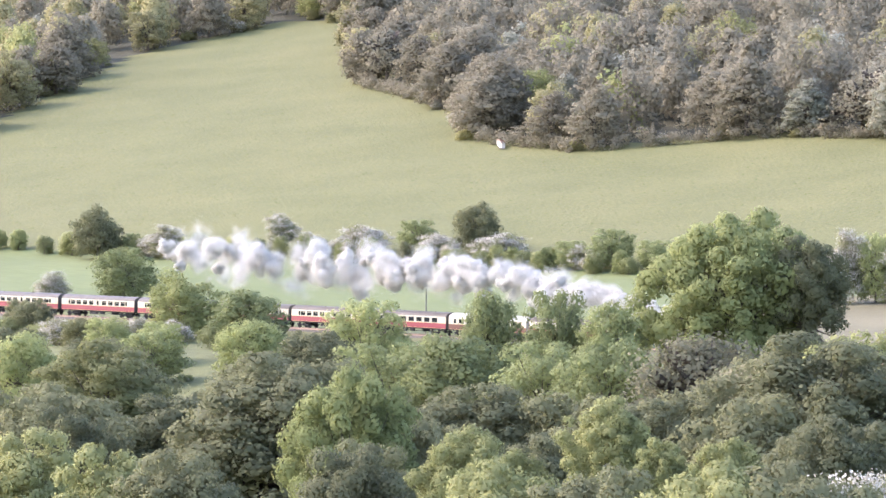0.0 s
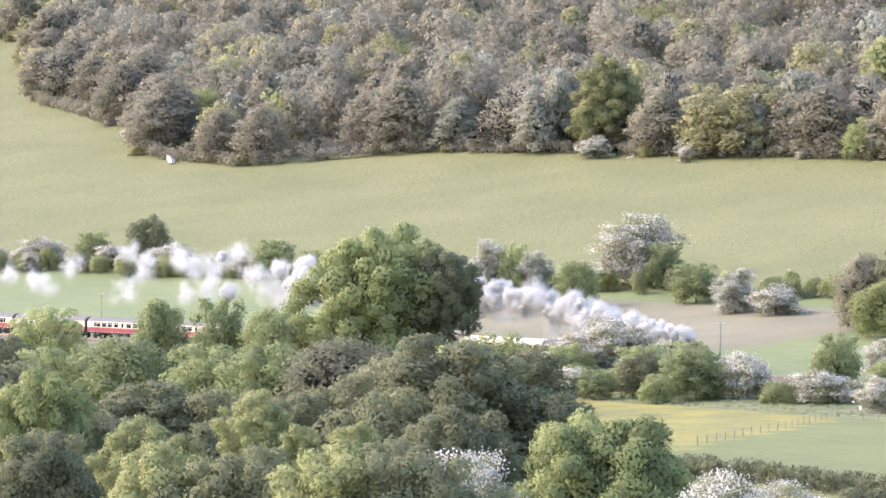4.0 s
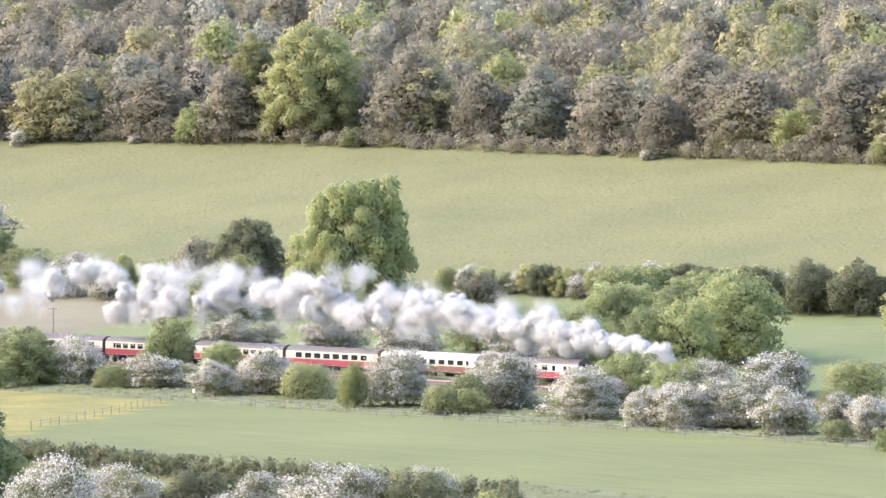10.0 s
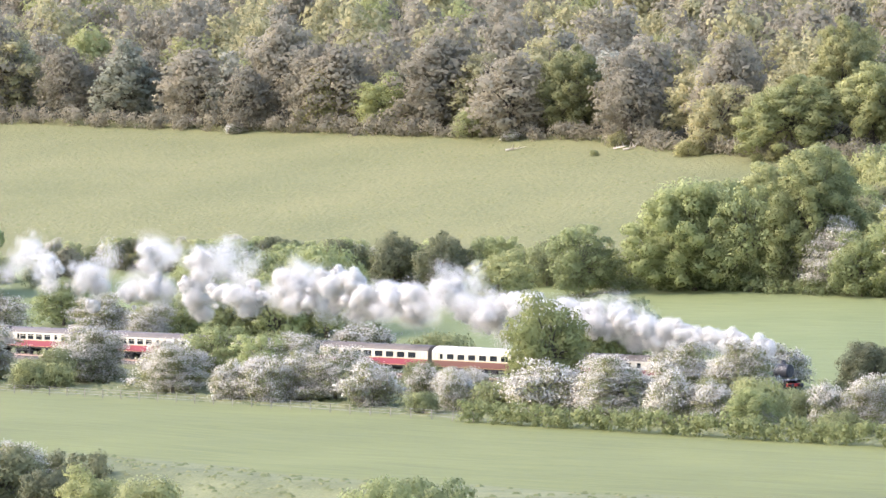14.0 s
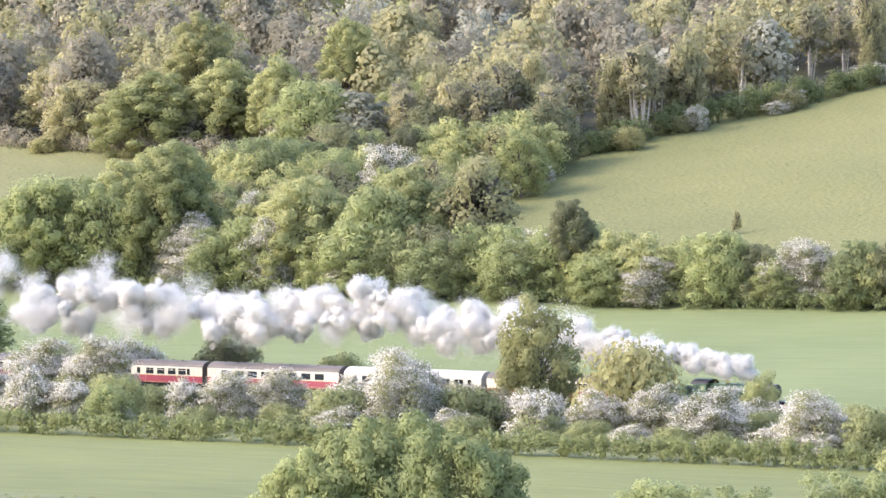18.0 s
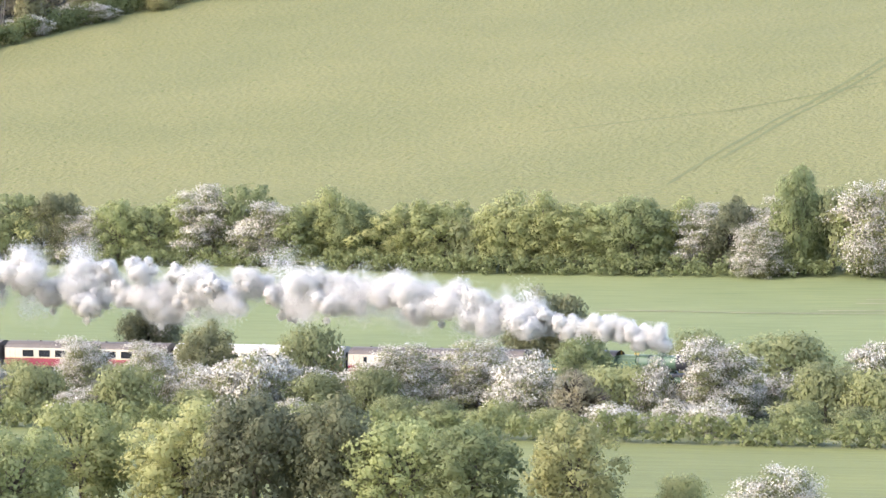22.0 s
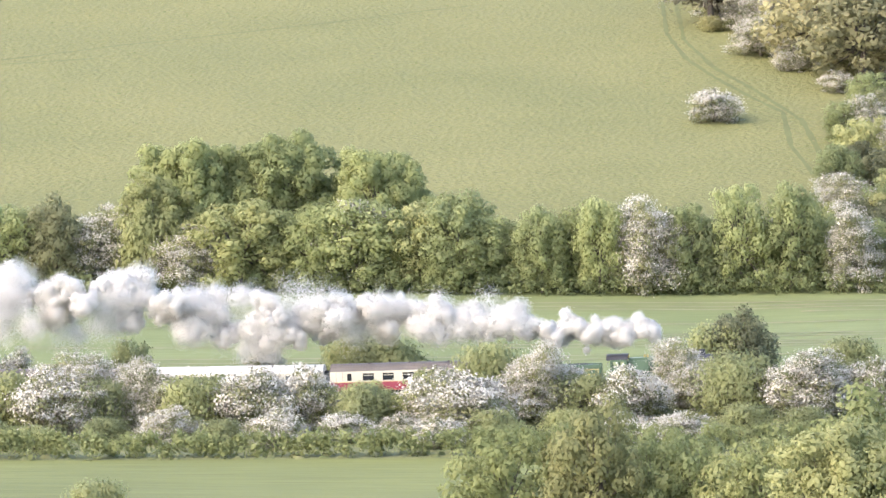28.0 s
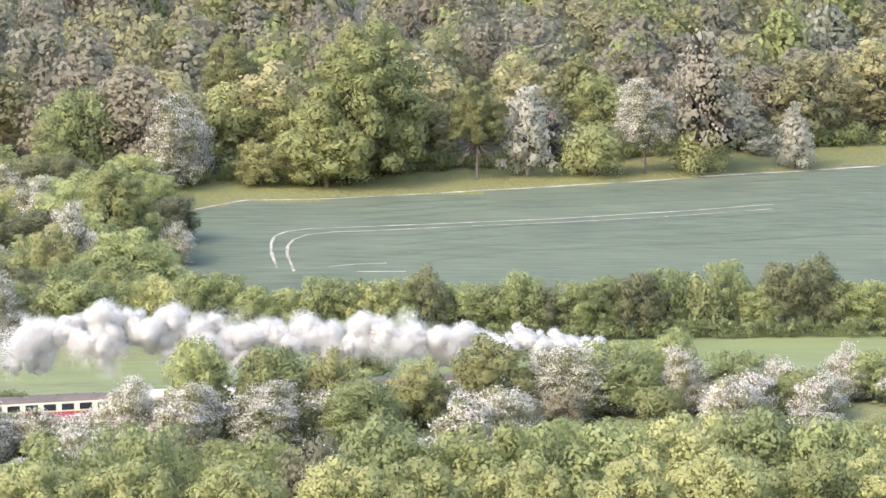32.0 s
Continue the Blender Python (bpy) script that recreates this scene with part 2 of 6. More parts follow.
def build_ground():
    xs = [-5000, -3500, -2500, -1900] + list(range(-1500, -46, 5)) + list(range(-45, 22, 2)) + list(range(24, 421, 5)) + [600, 900, 1500, 2500, 5000]
    ws = [-4000, -2200, -1300, -900, -700, -560] + list(range(-460, -164, 12)) + list(range(-160, -46, 3)) + [-45, -44, -40, -35, -30, -20, -12, -5, 5, 12, 14, 18] + list(range(22, 100, 4)) + [100, 106, 108] + list(range(112, 460, 4)) + list(range(470, 700, 15)) + [800, 1000, 1400, 2000, 3500]
    verts = [spot(x, w) for x in xs for w in ws]
    faces, slots = [], []
    n = len(ws)
    for i in range(len(xs) - 1):
        for j in range(n - 1):
            faces.append((i * n + j, (i + 1) * n + j, (i + 1) * n + j + 1, i * n + j + 1))
            slots.append(field_kind((xs[i] + xs[i + 1]) / 2, (ws[j] + ws[j + 1]) / 2))
    me = bpy.data.meshes.new("ground")
    me.from_pydata(verts, [], faces)
    for m in FIELDS:
        me.materials.append(m)
    me.polygons.foreach_set("material_index", slots)
    me.polygons.foreach_set("use_smooth", [True] * len(faces))
    tagged(new("ground", me), "sloping green meadows and crop fields below wooded hillside", "ground", kind="structure")


build_ground()

# ---- building blocks ----


def thing(name, label, category, group="", at=None):
    ob = new(name)
    tagged(ob, label, category, group)
    if at is not None:
        ob.matrix_basis = at
    return ob


def part(name, bm, material, parent, label="", smooth=False):
    me = bpy.data.meshes.new(name)
    bmesh.ops.recalc_face_normals(bm, faces=bm.faces)
    bm.to_mesh(me)
    bm.free()
    me.materials.append(material)
    if smooth:
        me.polygons.foreach_set("use_smooth", [True] * len(me.polygons))
    ob = new(name, me)
    ob.parent = parent
    if label:
        ob["label"] = label
    return ob


def piece(name, me, parent, m=None, label=""):
    ob = new(name, me)
    ob.parent = parent
    if m is not None:
        ob.matrix_basis = m
    if label:
        ob["label"] = label
    return ob


def box(bm, x, y, z, sx, sy, sz, bevel=0.0):
    r = bmesh.ops.create_cube(bm, size=1, matrix=Matrix.LocRotScale((x, y, z), None, (sx, sy, sz)))
    if bevel:
        edges = list({e for v in r["verts"] for e in v.link_edges})
        bmesh.ops.bevel(bm, geom=edges, offset=bevel, segments=2, affect="EDGES")
    return bm


def tube(bm, x, y, z, r, length, axis="X", r2=None, seg=24):
    turn = {"X": Euler((0, radians(90), 0)), "Y": Euler((radians(90), 0, 0)), "Z": Euler((0, 0, 0))}[axis]
    bmesh.ops.create_cone(bm, cap_ends=True, segments=seg, radius1=r, radius2=r if r2 is None else r2, depth=length, matrix=Matrix.LocRotScale((x, y, z), turn, None))
    return bm


def bm_new():
    return bmesh.new()


# ---- trees ----


def lobes_for(rng, h, d, n, low, shape):
    """Lobes of a crown: boughs of foliage set over an uneven dome, with gaps between them."""
    out = []
    waves = [(rng.normal(size=3) * 2.2, rng.uniform(0, 6.283)) for k in range(3)]
    mid, half = low + (h - low) * 0.42, (h - low) * 0.58
    for i in range(n):
        c = 1 - 1.85 * (i + 0.5) / n
        a = i * 2.39996 + rng.uniform(-0.35, 0.35)
        s = math.sqrt(max(0.0, 1 - c * c)) if c > 0 else 1.0 + 0.12 * c
        p = np.array((math.cos(a) * s, math.sin(a) * s, c))
        bulge = 1 + 0.09 * sum(math.sin(float(q @ p) + f) for q, f in waves)
        r = d * 0.74 / math.sqrt(n) * rng.uniform(0.78, 1.2)
        k = bulge * rng.uniform(0.84, 1.03)
        wide = d * 0.5
        if shape == "tall":
            wide *= 0.78 * (1.12 - 0.45 * max(0.0, c))
        elif shape == "cone":
            wide *= 1.1 - 0.7 * max(0.0, c)
        reach = max(0.1, wide * k - r * 0.8)
        z = mid + (half * k - r * 0.7) * c if c > 0 else mid + (mid - low) * 1.02 * c
        out.append((p[0] * reach, p[1] * reach, max(z, low + r * 0.1), r, r * rng.uniform(0.78, 1.0)))
        if i % 2 == 0:
            out.append((p[0] * reach * 0.7, p[1] * reach * 0.7, mid + (max(z, low) - mid) * 0.75, r * 1.1, r))
    out.append((0, 0, mid, d * 0.32, half * 0.7))
    return out


def sprays(rng, lobes, count, size, up=0.35, reach=(0.76, 1.15), scatter=0.35, whole=0.5):
    """Leaf sprays over the lobes: bent pairs of triangles that face outwards. Returns vertices, faces and the soft normals of the bough."""
    lob = np.array(lobes)
    area = lob[:, 3] ** 2
    pick = rng.choice(len(lob), count, p=area / area.sum())
    d = rng.normal(size=(count, 3))
    d[:, 2] = d[:, 2] * 0.9 + up
    d /= np.linalg.norm(d, axis=1)[:, None]
    rad = np.stack([lob[pick, 3], lob[pick, 3], lob[pick, 4]], 1) * rng.uniform(*reach, size=(count, 1))
    c = lob[pick, :3] + d * rad
    nrm = d + rng.normal(scale=scatter, size=(count, 3))
    nrm /= np.linalg.norm(nrm, axis=1)[:, None]
    side = np.cross(nrm, rng.normal(size=(count, 3)))
    side /= np.linalg.norm(side, axis=1)[:, None] + 1e-9
    fwd = np.cross(nrm, side)
    s = size * rng.uniform(0.55, 1.25, size=(count, 1))
    v = np.stack([c - side * s * 0.5 - fwd * s * 0.3, c - nrm * s * 0.12 + fwd * s * -0.55 + side * s * 0.1, c + side * s * 0.55 - fwd * s * 0.1, c + fwd * s * 0.6 + nrm * s * 0.1], 1).reshape(-1, 3)
    f = np.arange(count * 4).reshape(-1, 4)
    out = c - np.average(lob[:, :3], axis=0, weights=area)
    out /= np.linalg.norm(out, axis=1)[:, None] + 1e-9
    soft = d * 0.6 + out * whole + nrm * 0.4
    soft /= np.linalg.norm(soft, axis=1)[:, None] + 1e-9
    return v, f, np.repeat(soft, 4, axis=0)


def clusters(rng, lobes, count, size, spread, each):
    """Small sprays gathered in flat patches over the lobes."""
    v, f, n = sprays(rng, lobes, count // each, 0.01, up=0.45, reach=(0.95, 1.06))
    seats = v.reshape(-1, 4, 3).mean(axis=1)
    at = np.repeat(seats, each, axis=0)
    at = at + rng.normal(size=at.shape) * np.array((spread, spread, spread * 0.45))
    v, f, m = sprays(rng, [(0, 0, 0, 0.01, 0.01)], len(at), size, up=0.7)
    n = np.repeat(n.reshape(-1, 4, 3)[:, 0], each * 4, axis=0) + m * 0.5
    return v + np.repeat(at, 4, axis=0), f, n / np.linalg.norm(n, axis=1)[:, None]


def core(rng, lobes, shrink, each, size):
    """Dense inner foliage: large sprays deep inside every lobe."""
    return sprays(rng, lobes, len(lobes) * each, size, reach=(shrink * 0.55, shrink * 1.1))


def joined(parts):
    vs, fs, ns, base = [], [], [], 0
    for v, f, n in parts:
        vs.append(v)
        fs.append(f + base)
        ns.append(n)
        base += len(v)
    return np.concatenate(vs), np.concatenate(fs), np.concatenate(ns)


def quad_mesh(name, v, f, materials, slots=None, soft=None):
    me = bpy.data.meshes.new(name)
    me.vertices.add(len(v))
    me.vertices.foreach_set("co", np.asarray(v, dtype=np.float32).ravel())
    me.loops.add(len(f) * 4)
    me.loops.foreach_set("vertex_index", np.asarray(f, dtype=np.int32).ravel())
    me.polygons.add(len(f))
    me.polygons.foreach_set("loop_start", np.arange(len(f), dtype=np.int32) * 4)
    for m in materials:
        me.materials.append(m)
    if slots is not None:
        me.polygons.foreach_set("material_index", np.asarray(slots, dtype=np.int32))
    me.update(calc_edges=True)
    if soft is not None:
        me.polygons.foreach_set("use_smooth", [True] * len(f))
        me.normals_split_custom_set_from_vertices(soft)
    return me


def limb(vs, fs, a, b, ra, rb, seg=6, root=None):
    """A tapered limb from a to b, grown on to the vertex root of an older one."""
    a, b = Vector(a), Vector(b)
    q = (b - a).to_track_quat("Z", "Y")
    ids = []
    for p, r in ((a, ra), (b, rb)):
        for j in range(seg):
            t = 2 * math.pi * j / seg
            if root is not None and not ids:
                ids.append(root)
                continue
            ids.append(len(vs))
            vs.append(tuple(p + q @ Vector((math.cos(t) * r, math.sin(t) * r, 0))))
    for j in range(seg):
        fs.append((ids[j], ids[(j + 1) % seg], ids[seg + (j + 1) % seg], ids[seg + j]))
    return ids[-1]


# kind: height, width, lobes, lowest foliage, sprays, spray size, shape
FORMS = {
    "broad": (10, 9, 34, 0.2, 7000, 0.235, "dome"),
    "broad_light": (10, 9, 34, 0.2, 7000, 0.235, "dome"),
    "broad_yellow": (10, 9, 34, 0.2, 7000, 0.235, "dome"),
    "broad_dark": (9, 9, 30, 0.2, 7000, 0.235, "dome"),
    "broad_brown": (9, 9, 20, 0.2, 4600, 0.225, "dome"),
    "oak": (18, 18, 84, 0.6, 33000, 0.30, "dome"),
    "bush": (4, 6, 15, 0.0, 3200, 0.17, "dome"),
    "elder": (4, 6, 15, 0.0, 2600, 0.19, "dome"),
    "hawthorn": (4.5, 6, 16, 0.0, 2400, 0.165, "dome"),
    "hawthorn_tree": (9, 8, 22, 0.0, 4600, 0.21, "dome"),
    "tall_light": (18, 14, 64, 0.4, 21000, 0.29, "dome"),
    "tall_dark": (18, 15, 64, 0.4, 21000, 0.30, "dome"),
    "tall_yellow": (18, 14, 60, 0.4, 20000, 0.29, "dome"),
    "whitebeam": (11, 7, 30, 0.2, 2600, 0.33, "tall"),
    "wood_dark": (14, 11, 30, 0.2, 3400, 0.40, "tall"),
    "wood_mid": (14, 11, 32, 0.2, 3400, 0.40, "dome"),
    "wood_brown": (13, 9, 15, 1.0, 1900, 0.34, "tall"),
    "pole_ash": (16, 6.5, 11, 6.5, 1300, 0.32, "tall"),
    "ash": (14, 11, 20, 1.5, 3000, 0.34, "tall"),
}
PLAIN = {"broad": "field_maple", "broad_light": "lime_tree", "broad_yellow": "sycamore", "broad_dark": "elm_tree", "broad_brown": "willow_tree", "oak": "oak_tree", "bush": "bush", "elder": "elder_shrub", "hawthorn": "hawthorn", "hawthorn_tree": "may_tree", "tall_light": "poplar_tree", "tall_dark": "elm_tree", "tall_yellow": "sycamore", "whitebeam": "whitebeam", "wood_dark": "yew_tree", "wood_mid": "beech_tree", "wood_brown": "birch_tree", "ash": "ash_tree", "pole_ash": "ash_tree"}
WORDS = {
    "broad": "green leafy broadleaf tree with a rounded uneven crown",
    "broad_light": "fresh light green broadleaf tree in full leaf",
    "broad_yellow": "yellow-green spring broadleaf tree with rounded crown",
    "broad_dark": "dark green dense broadleaf tree beside the fields",
    "broad_brown": "brownish green half-leafed tree with twiggy crown",
    "oak": "large spreading green oak tree with heavy crown",
    "bush": "low rounded green bush beside the railway",
    "elder": "low leafy green shrub at the foot of the wood",
    "hawthorn": "hawthorn bush covered in white may blossom",
    "hawthorn_tree": "tall hawthorn tree with heavy white may blossom",
    "tall_light": "tall light green tree with a full rounded crown",
    "tall_dark": "tall dark green tree with a dense heavy crown",
    "tall_yellow": "tall yellow-green tree with a rounded spring crown",
    "whitebeam": "pale silver-green whitebeam tree at the wood edge",
    "wood_dark": "dark brownish evergreen tree at the wood edge",
    "wood_mid": "mid-green woodland tree on the hillside",
    "wood_brown": "bare brownish tree with sparse leaves on the hillside",
    "pole_ash": "slender tall ash with bare pale trunk at wood edge",
    "ash": "tall thinly leafed ash tree with visible trunk",
}


def make_plant(kind, seed):
    h, d, n, low, count, size, shape = FORMS[kind]
    rng = np.random.default_rng(seed)
    lobes = lobes_for(rng, h, d, n, low, shape)
    sv, sf, sn = sprays(np.random.default_rng(1), lobes, 600, size)
    kz, kx = h / (np.percentile(sv[:, 2], 99.7) * 1.02), d / (np.percentile(sv[:, :2], 99) - np.percentile(sv[:, :2], 1))
    lobes = [(x * kx, y * kx, z * kz, r * kx, rz * kz) for x, y, z, r, rz in lobes]
    ob = thing(PLAIN[kind], WORDS[kind], "bush" if kind in ("bush", "hawthorn", "elder") else "tree", at=pose(0, 0, -500))
    vs, fs = [], []
    bend = rng.uniform(-0.04, 0.04, 2) * h
    fork = (bend[0], bend[1], low + (h - low) * 0.35)
    top = limb(vs, fs, (0, 0, -0.6), fork, 0.024 * h + 0.05, 0.015 * h + 0.03, 8)
    for lx, ly, lz, r, rz in lobes[:-1]:
        limb(vs, fs, fork, (lx * 0.9, ly * 0.9, lz), 0.009 * h + 0.02, 0.01, root=top)
    if kind == "pole_ash":
        for k in range(3):
            a = rng.uniform(0, 6.283)
            limb(vs, fs, (math.cos(a) * 0.4, math.sin(a) * 0.4, -0.5), (math.cos(a) * 2, math.sin(a) * 2, h * rng.uniform(0.6, 0.85)), 0.16, 0.05, 6)
    if kind in ("wood_brown", "ash", "broad_brown", "pole_ash"):
        for k in range(70):
            lx, ly, lz, r, rz = lobes[int(rng.integers(len(lobes)))]
            e = rng.normal(size=3)
            e /= np.linalg.norm(e)
            limb(vs, fs, (lx * 0.8, ly * 0.8, lz - rz * 0.4), (lx + e[0] * r, ly + e[1] * r, lz + abs(e[2]) * rz), 0.05, 0.015, 3, root=top)
    piece("trunk", quad_mesh("trunk", vs, fs, [BARKPALE if kind == "pole_ash" else BARK]), ob)
    sparse = 0.66 if kind in ("wood_brown", "ash") else 0.86
    crown = joined([core(rng, lobes, sparse, count // (2 * len(lobes)), size * 1.6), sprays(rng, lobes, count, size)])
    piece("crown", quad_mesh("crown", *crown[:2], [LEAF[kind]], soft=crown[2]), ob)
    if kind in ("hawthorn", "hawthorn_tree"):
        picked = [lobes[i] for i in range(len(lobes)) if rng.random() < 0.85]
        v, f, soft = clusters(rng, picked, 10800 if kind == "hawthorn" else 25200, 0.14, 0.36 if kind == "hawthorn" else 0.48, 60)
        piece("blossom", quad_mesh("blossom", v, f, [BLOSSOM], soft=soft), ob, label="clusters of white may blossom")
    return ob


MOTHERS = {k: [make_plant(k, 11 * i + j) for j in range(2)] for i, k in enumerate(FORMS)}
USED = set()


def grow(kind, x, w, h, d, turn=None, group=""):
    """Plants one tree or bush of that height and width."""
    if kind == "hawthorn" and h > 6.2:
        kind = "hawthorn_tree"
    if kind in ("broad", "broad_light", "broad_dark", "broad_yellow", "broad_brown") and h > 13.5:
        kind = {"broad_dark": "tall_dark", "broad_yellow": "tall_yellow", "broad": "tall_light" if h > 17 else "broad"}.get(kind, "tall_light")
    if kind.startswith("broad") and h < 4.2:
        kind = "bush"
    fh, fd = FORMS[kind][0], FORMS[kind][1]
    d = min(d, (1.7 if kind in ("bush", "hawthorn", "elder") else 1.2) * h)
    pool = MOTHERS[kind]
    mother = pool[random.randrange(len(pool))]
    turn = random.uniform(0, 6.283) if turn is None else turn
    m = Matrix.Translation(spot(x, w, -0.05)) @ Matrix.Rotation(turn, 4, "Z") @ Matrix.Diagonal((d / fd, d / fd, h / fh, 1))
    if mother.name in USED:
        sx, sy, sz = mother.scale
        ob = copy_thing(mother, m @ Matrix.Diagonal((1 / sx, 1 / sy, 1 / sz, 1)))
    else:
        USED.add(mother.name)
        mother.matrix_basis = m
        ob = mother
    k = min(1.0, 1.3 * d / h) if h > 14 and kind.startswith(("broad", "tall", "oak", "hawthorn_tree")) else 1.0
    for c in ob.children:
        if c.name.startswith(("crown", "blossom")):
            c.matrix_basis = Matrix.Translation((0, 0, fh * (1 - k))) @ Matrix.Diagonal((1, 1, k, 1))
    if group:
        ob["group"] = group
    return ob


def plant(kind, rows, group=""):
    for x, w, h, d in rows:
        grow(kind, x, w, h, d, group=group)


# ---- trees and bushes that stand out ----
# beside the first stretch of line
plant("broad_light", [(-741, -28.0, 11.7, 12.6), (-446, -38.0, 6.2, 3.3), (-449, -36.0, 6.0, 3.7), (-362, -10.0, 12.7, 10.4)], "bushes beside the railway")
plant("broad", [(-701, -45.0, 10.3, 13.2), (-544, -16.0, 6.6, 16.1), (-545, -30.0, 3.2, 12.5), (-513, -13.0, 8.6, 7.4), (-500, -14.0, 5.5, 7.3), (-411, -20.0, 7.5, 9.4), (-398, -26.0, 7.2, 7.1), (-308, -38.0, 4.9, 6.9)], "bushes beside the railway")
plant("broad", [(-646, -62.0, 13.1, 12.3), (-626, -55.0, 13.8, 9.3), (-614, -52.0, 13.9, 8.8), (-603, -50.0, 12.2, 9.4), (-686, -95.0, 12.9, 11.7), (-606, -86.0, 13.1, 15.3), (-592, -85.0, 14.6, 16.6), (-571, -85.0, 14.2, 14.7), (-555, -85.0, 14.3, 13.6)], "trees in front of the railway")
plant("oak", [(-599, -32.0, 23.3, 23.9)], "bushes beside the railway")
plant("broad_dark", [(-590, -26.0, 20.3, 11.1), (-789, -25.0, 5.0, 11.7), (-566, -25.0, 5.9, 10.3), (-536, -22.0, 6.6, 10.8)], "bushes beside the railway")
plant("broad_dark", [(-927, 98.9, 10.5, 10.0), (-842, 117.3, 9.4, 9.8), (-587, 72.0, 15.6, 11.5), (-585, 70.0, 16.0, 12.3), (-494, 97.0, 7.5, 9.0), (-483, 98.0, 8.4, 8.5), (-473, 98.0, 8.4, 8.4)], "trees on the hillside")
plant("broad", [(-833, 30.0, 10.8, 12.1), (-474, 45.0, 10.7, 15.0), (-457, 40.0, 11.2, 14.7), (-469, 30.0, 8.7, 10.6), (-377, 22.0, 10.1, 12.5), (-461, 24.0, 7.7, 10.5), (-501, 40.0, 7.4, 11.1)], "bushes behind the railway")
plant("hawthorn", [(-910, 101.6, 6.7, 10.4), (-885, 109.0, 8.0, 6.9), (-877, 108.2, 4.5, 7.9), (-866, 111.6, 5.8, 9.0), (-845, 110.7, 5.1, 7.2), (-828, 110.6, 5.7, 12.1), (-700, 111.0, 13.5, 13.5), (-701, 75.0, 12.4, 7.4), (-693, 80.0, 10.3, 6.3), (-644, 83.3, 7.8, 8.1), (-632, 81.8, 5.2, 9.0)], "trees on the hillside")
plant("broad", [(-901, 101.7, 5.5, 5.8), (-854, 114.4, 6.7, 7.8), (-796, 107.4, 7.5, 12.8), (-805, 106.0, 5.4, 9.7), (-785, 107.3, 5.6, 9.5), (-691, 109.2, 8.6, 7.5), (-697, 78.0, 12.0, 6.3), (-685, 82.0, 8.9, 8.4), (-667, 95.0, 7.5, 12.5), (-560, 83.2, 5.4, 10.3), (-516, 96.0, 6.8, 8.2), (-506, 98.0, 6.7, 8.2), (-494, 98.0, 7.4, 8.1), (-517, 95.0, 7.1, 10.1), (-504, 96.0, 6.5, 8.2), (-439, 92.0, 10.7, 10.6), (-418, 112.0, 17.3, 12.8)], "trees on the hillside")
plant("hawthorn", [(-777, -20.0, 2.2, 14.5), (-762, -25.0, 1.6, 8.6), (-567, -12.0, 9.3, 13.9), (-540, -26.0, 4.4, 7.5), (-540, -9.0, 4.7, 6.4), (-515, -14.0, 3.6, 9.9), (-483, -30.0, 4.2, 5.9), (-475, -28.0, 6.1, 7.0), (-528, -18.0, 5.4, 7.1), (-539, -28.0, 3.6, 9.1), (-499, -28.0, 4.9, 9.9), (-479, -34.0, 4.8, 5.8), (-478, -26.0, 5.5, 7.8), (-444, -32.0, 7.6, 7.8), (-428, -27.0, 7.0, 7.7), (-406, -34.0, 6.4, 11.3), (-391, -39.0, 4.8, 4.2), (-385, -38.0, 5.8, 6.5), (-379, -32.0, 6.7, 9.6), (-397, -22.0, 7.0, 9.3), (-432, -24.0, 6.9, 9.6), (-392, -38.0, 4.7, 4.5)], "bushes beside the railway")
plant("hawthorn", [(-388, -36.0, 5.7, 5.6), (-383, -34.0, 6.2, 6.2), (-369, -36.0, 5.4, 7.5), (-359, -32.0, 5.0, 4.4), (-342, -34.0, 5.6, 6.3), (-333, -33.0, 7.2, 8.5), (-322, -36.0, 6.1, 5.4), (-317, -34.0, 4.6, 6.4), (-337, -14.0, 7.4, 8.7), (-328, -14.0, 8.0, 8.0)], "bushes beside the railway")
plant("hawthorn", [(-840, 20.0, 7.0, 6.3), (-530, 14.0, 7.6, 7.7), (-526, 18.0, 6.3, 5.1), (-512, 20.0, 8.5, 10.2), (-496, 20.0, 8.0, 10.0), (-470, 18.0, 8.1, 11.4), (-459, 16.0, 7.4, 7.2), (-415, 14.0, 6.2, 9.1)], "bushes behind the railway")
plant("broad_yellow", [(-613, -126.0, 17.3, 20.2)], "trees below the fields")
plant("oak", [(-373, -165.0, 19.7, 18.1)], "trees below the fields")
plant("broad_light", [(-386, -200.0, 24.9, 7.6), (-370, -205.0, 22.6, 5.6), (-357, -207.0, 23.2, 6.2)], "trees below the fields")
plant("broad_dark", [(-560, -165.0, 18.7, 20.1), (-541, -172.0, 16.5, 13.0), (-412, -226.0, 18.5, 10.0)], "trees below the fields")
plant("tall_dark", [(-497, -170.0, 22.0, 25.5), (-469, -170.0, 17.8, 14.0), (-429, -200.0, 18.7, 12.5)], "trees below the fields")
plant("broad_dark", [(-718, -75.0, 8.8, 11.4), (-652, -100.0, 12.9, 15.0), (-671, -92.0, 11.8, 13.0), (-741, -48.0, 5.2, 9.0), (-765, -40.0, 6.4, 9.5)], "trees in front of the railway")
plant("broad", [(-690, -70.0, 8.4, 12.0), (-728, -52.0, 6.0, 9.0), (-706, -58.0, 7.0, 10.0), (-676, -62.0, 9.0, 11.0)], "trees in front of the railway")
plant("broad_dark", [(-640, -75.0, 11.1, 12.9)], "trees in front of the railway")
plant("broad_brown", [(-488, -120.0, 13.3, 16.3)], "trees in front of the railway")
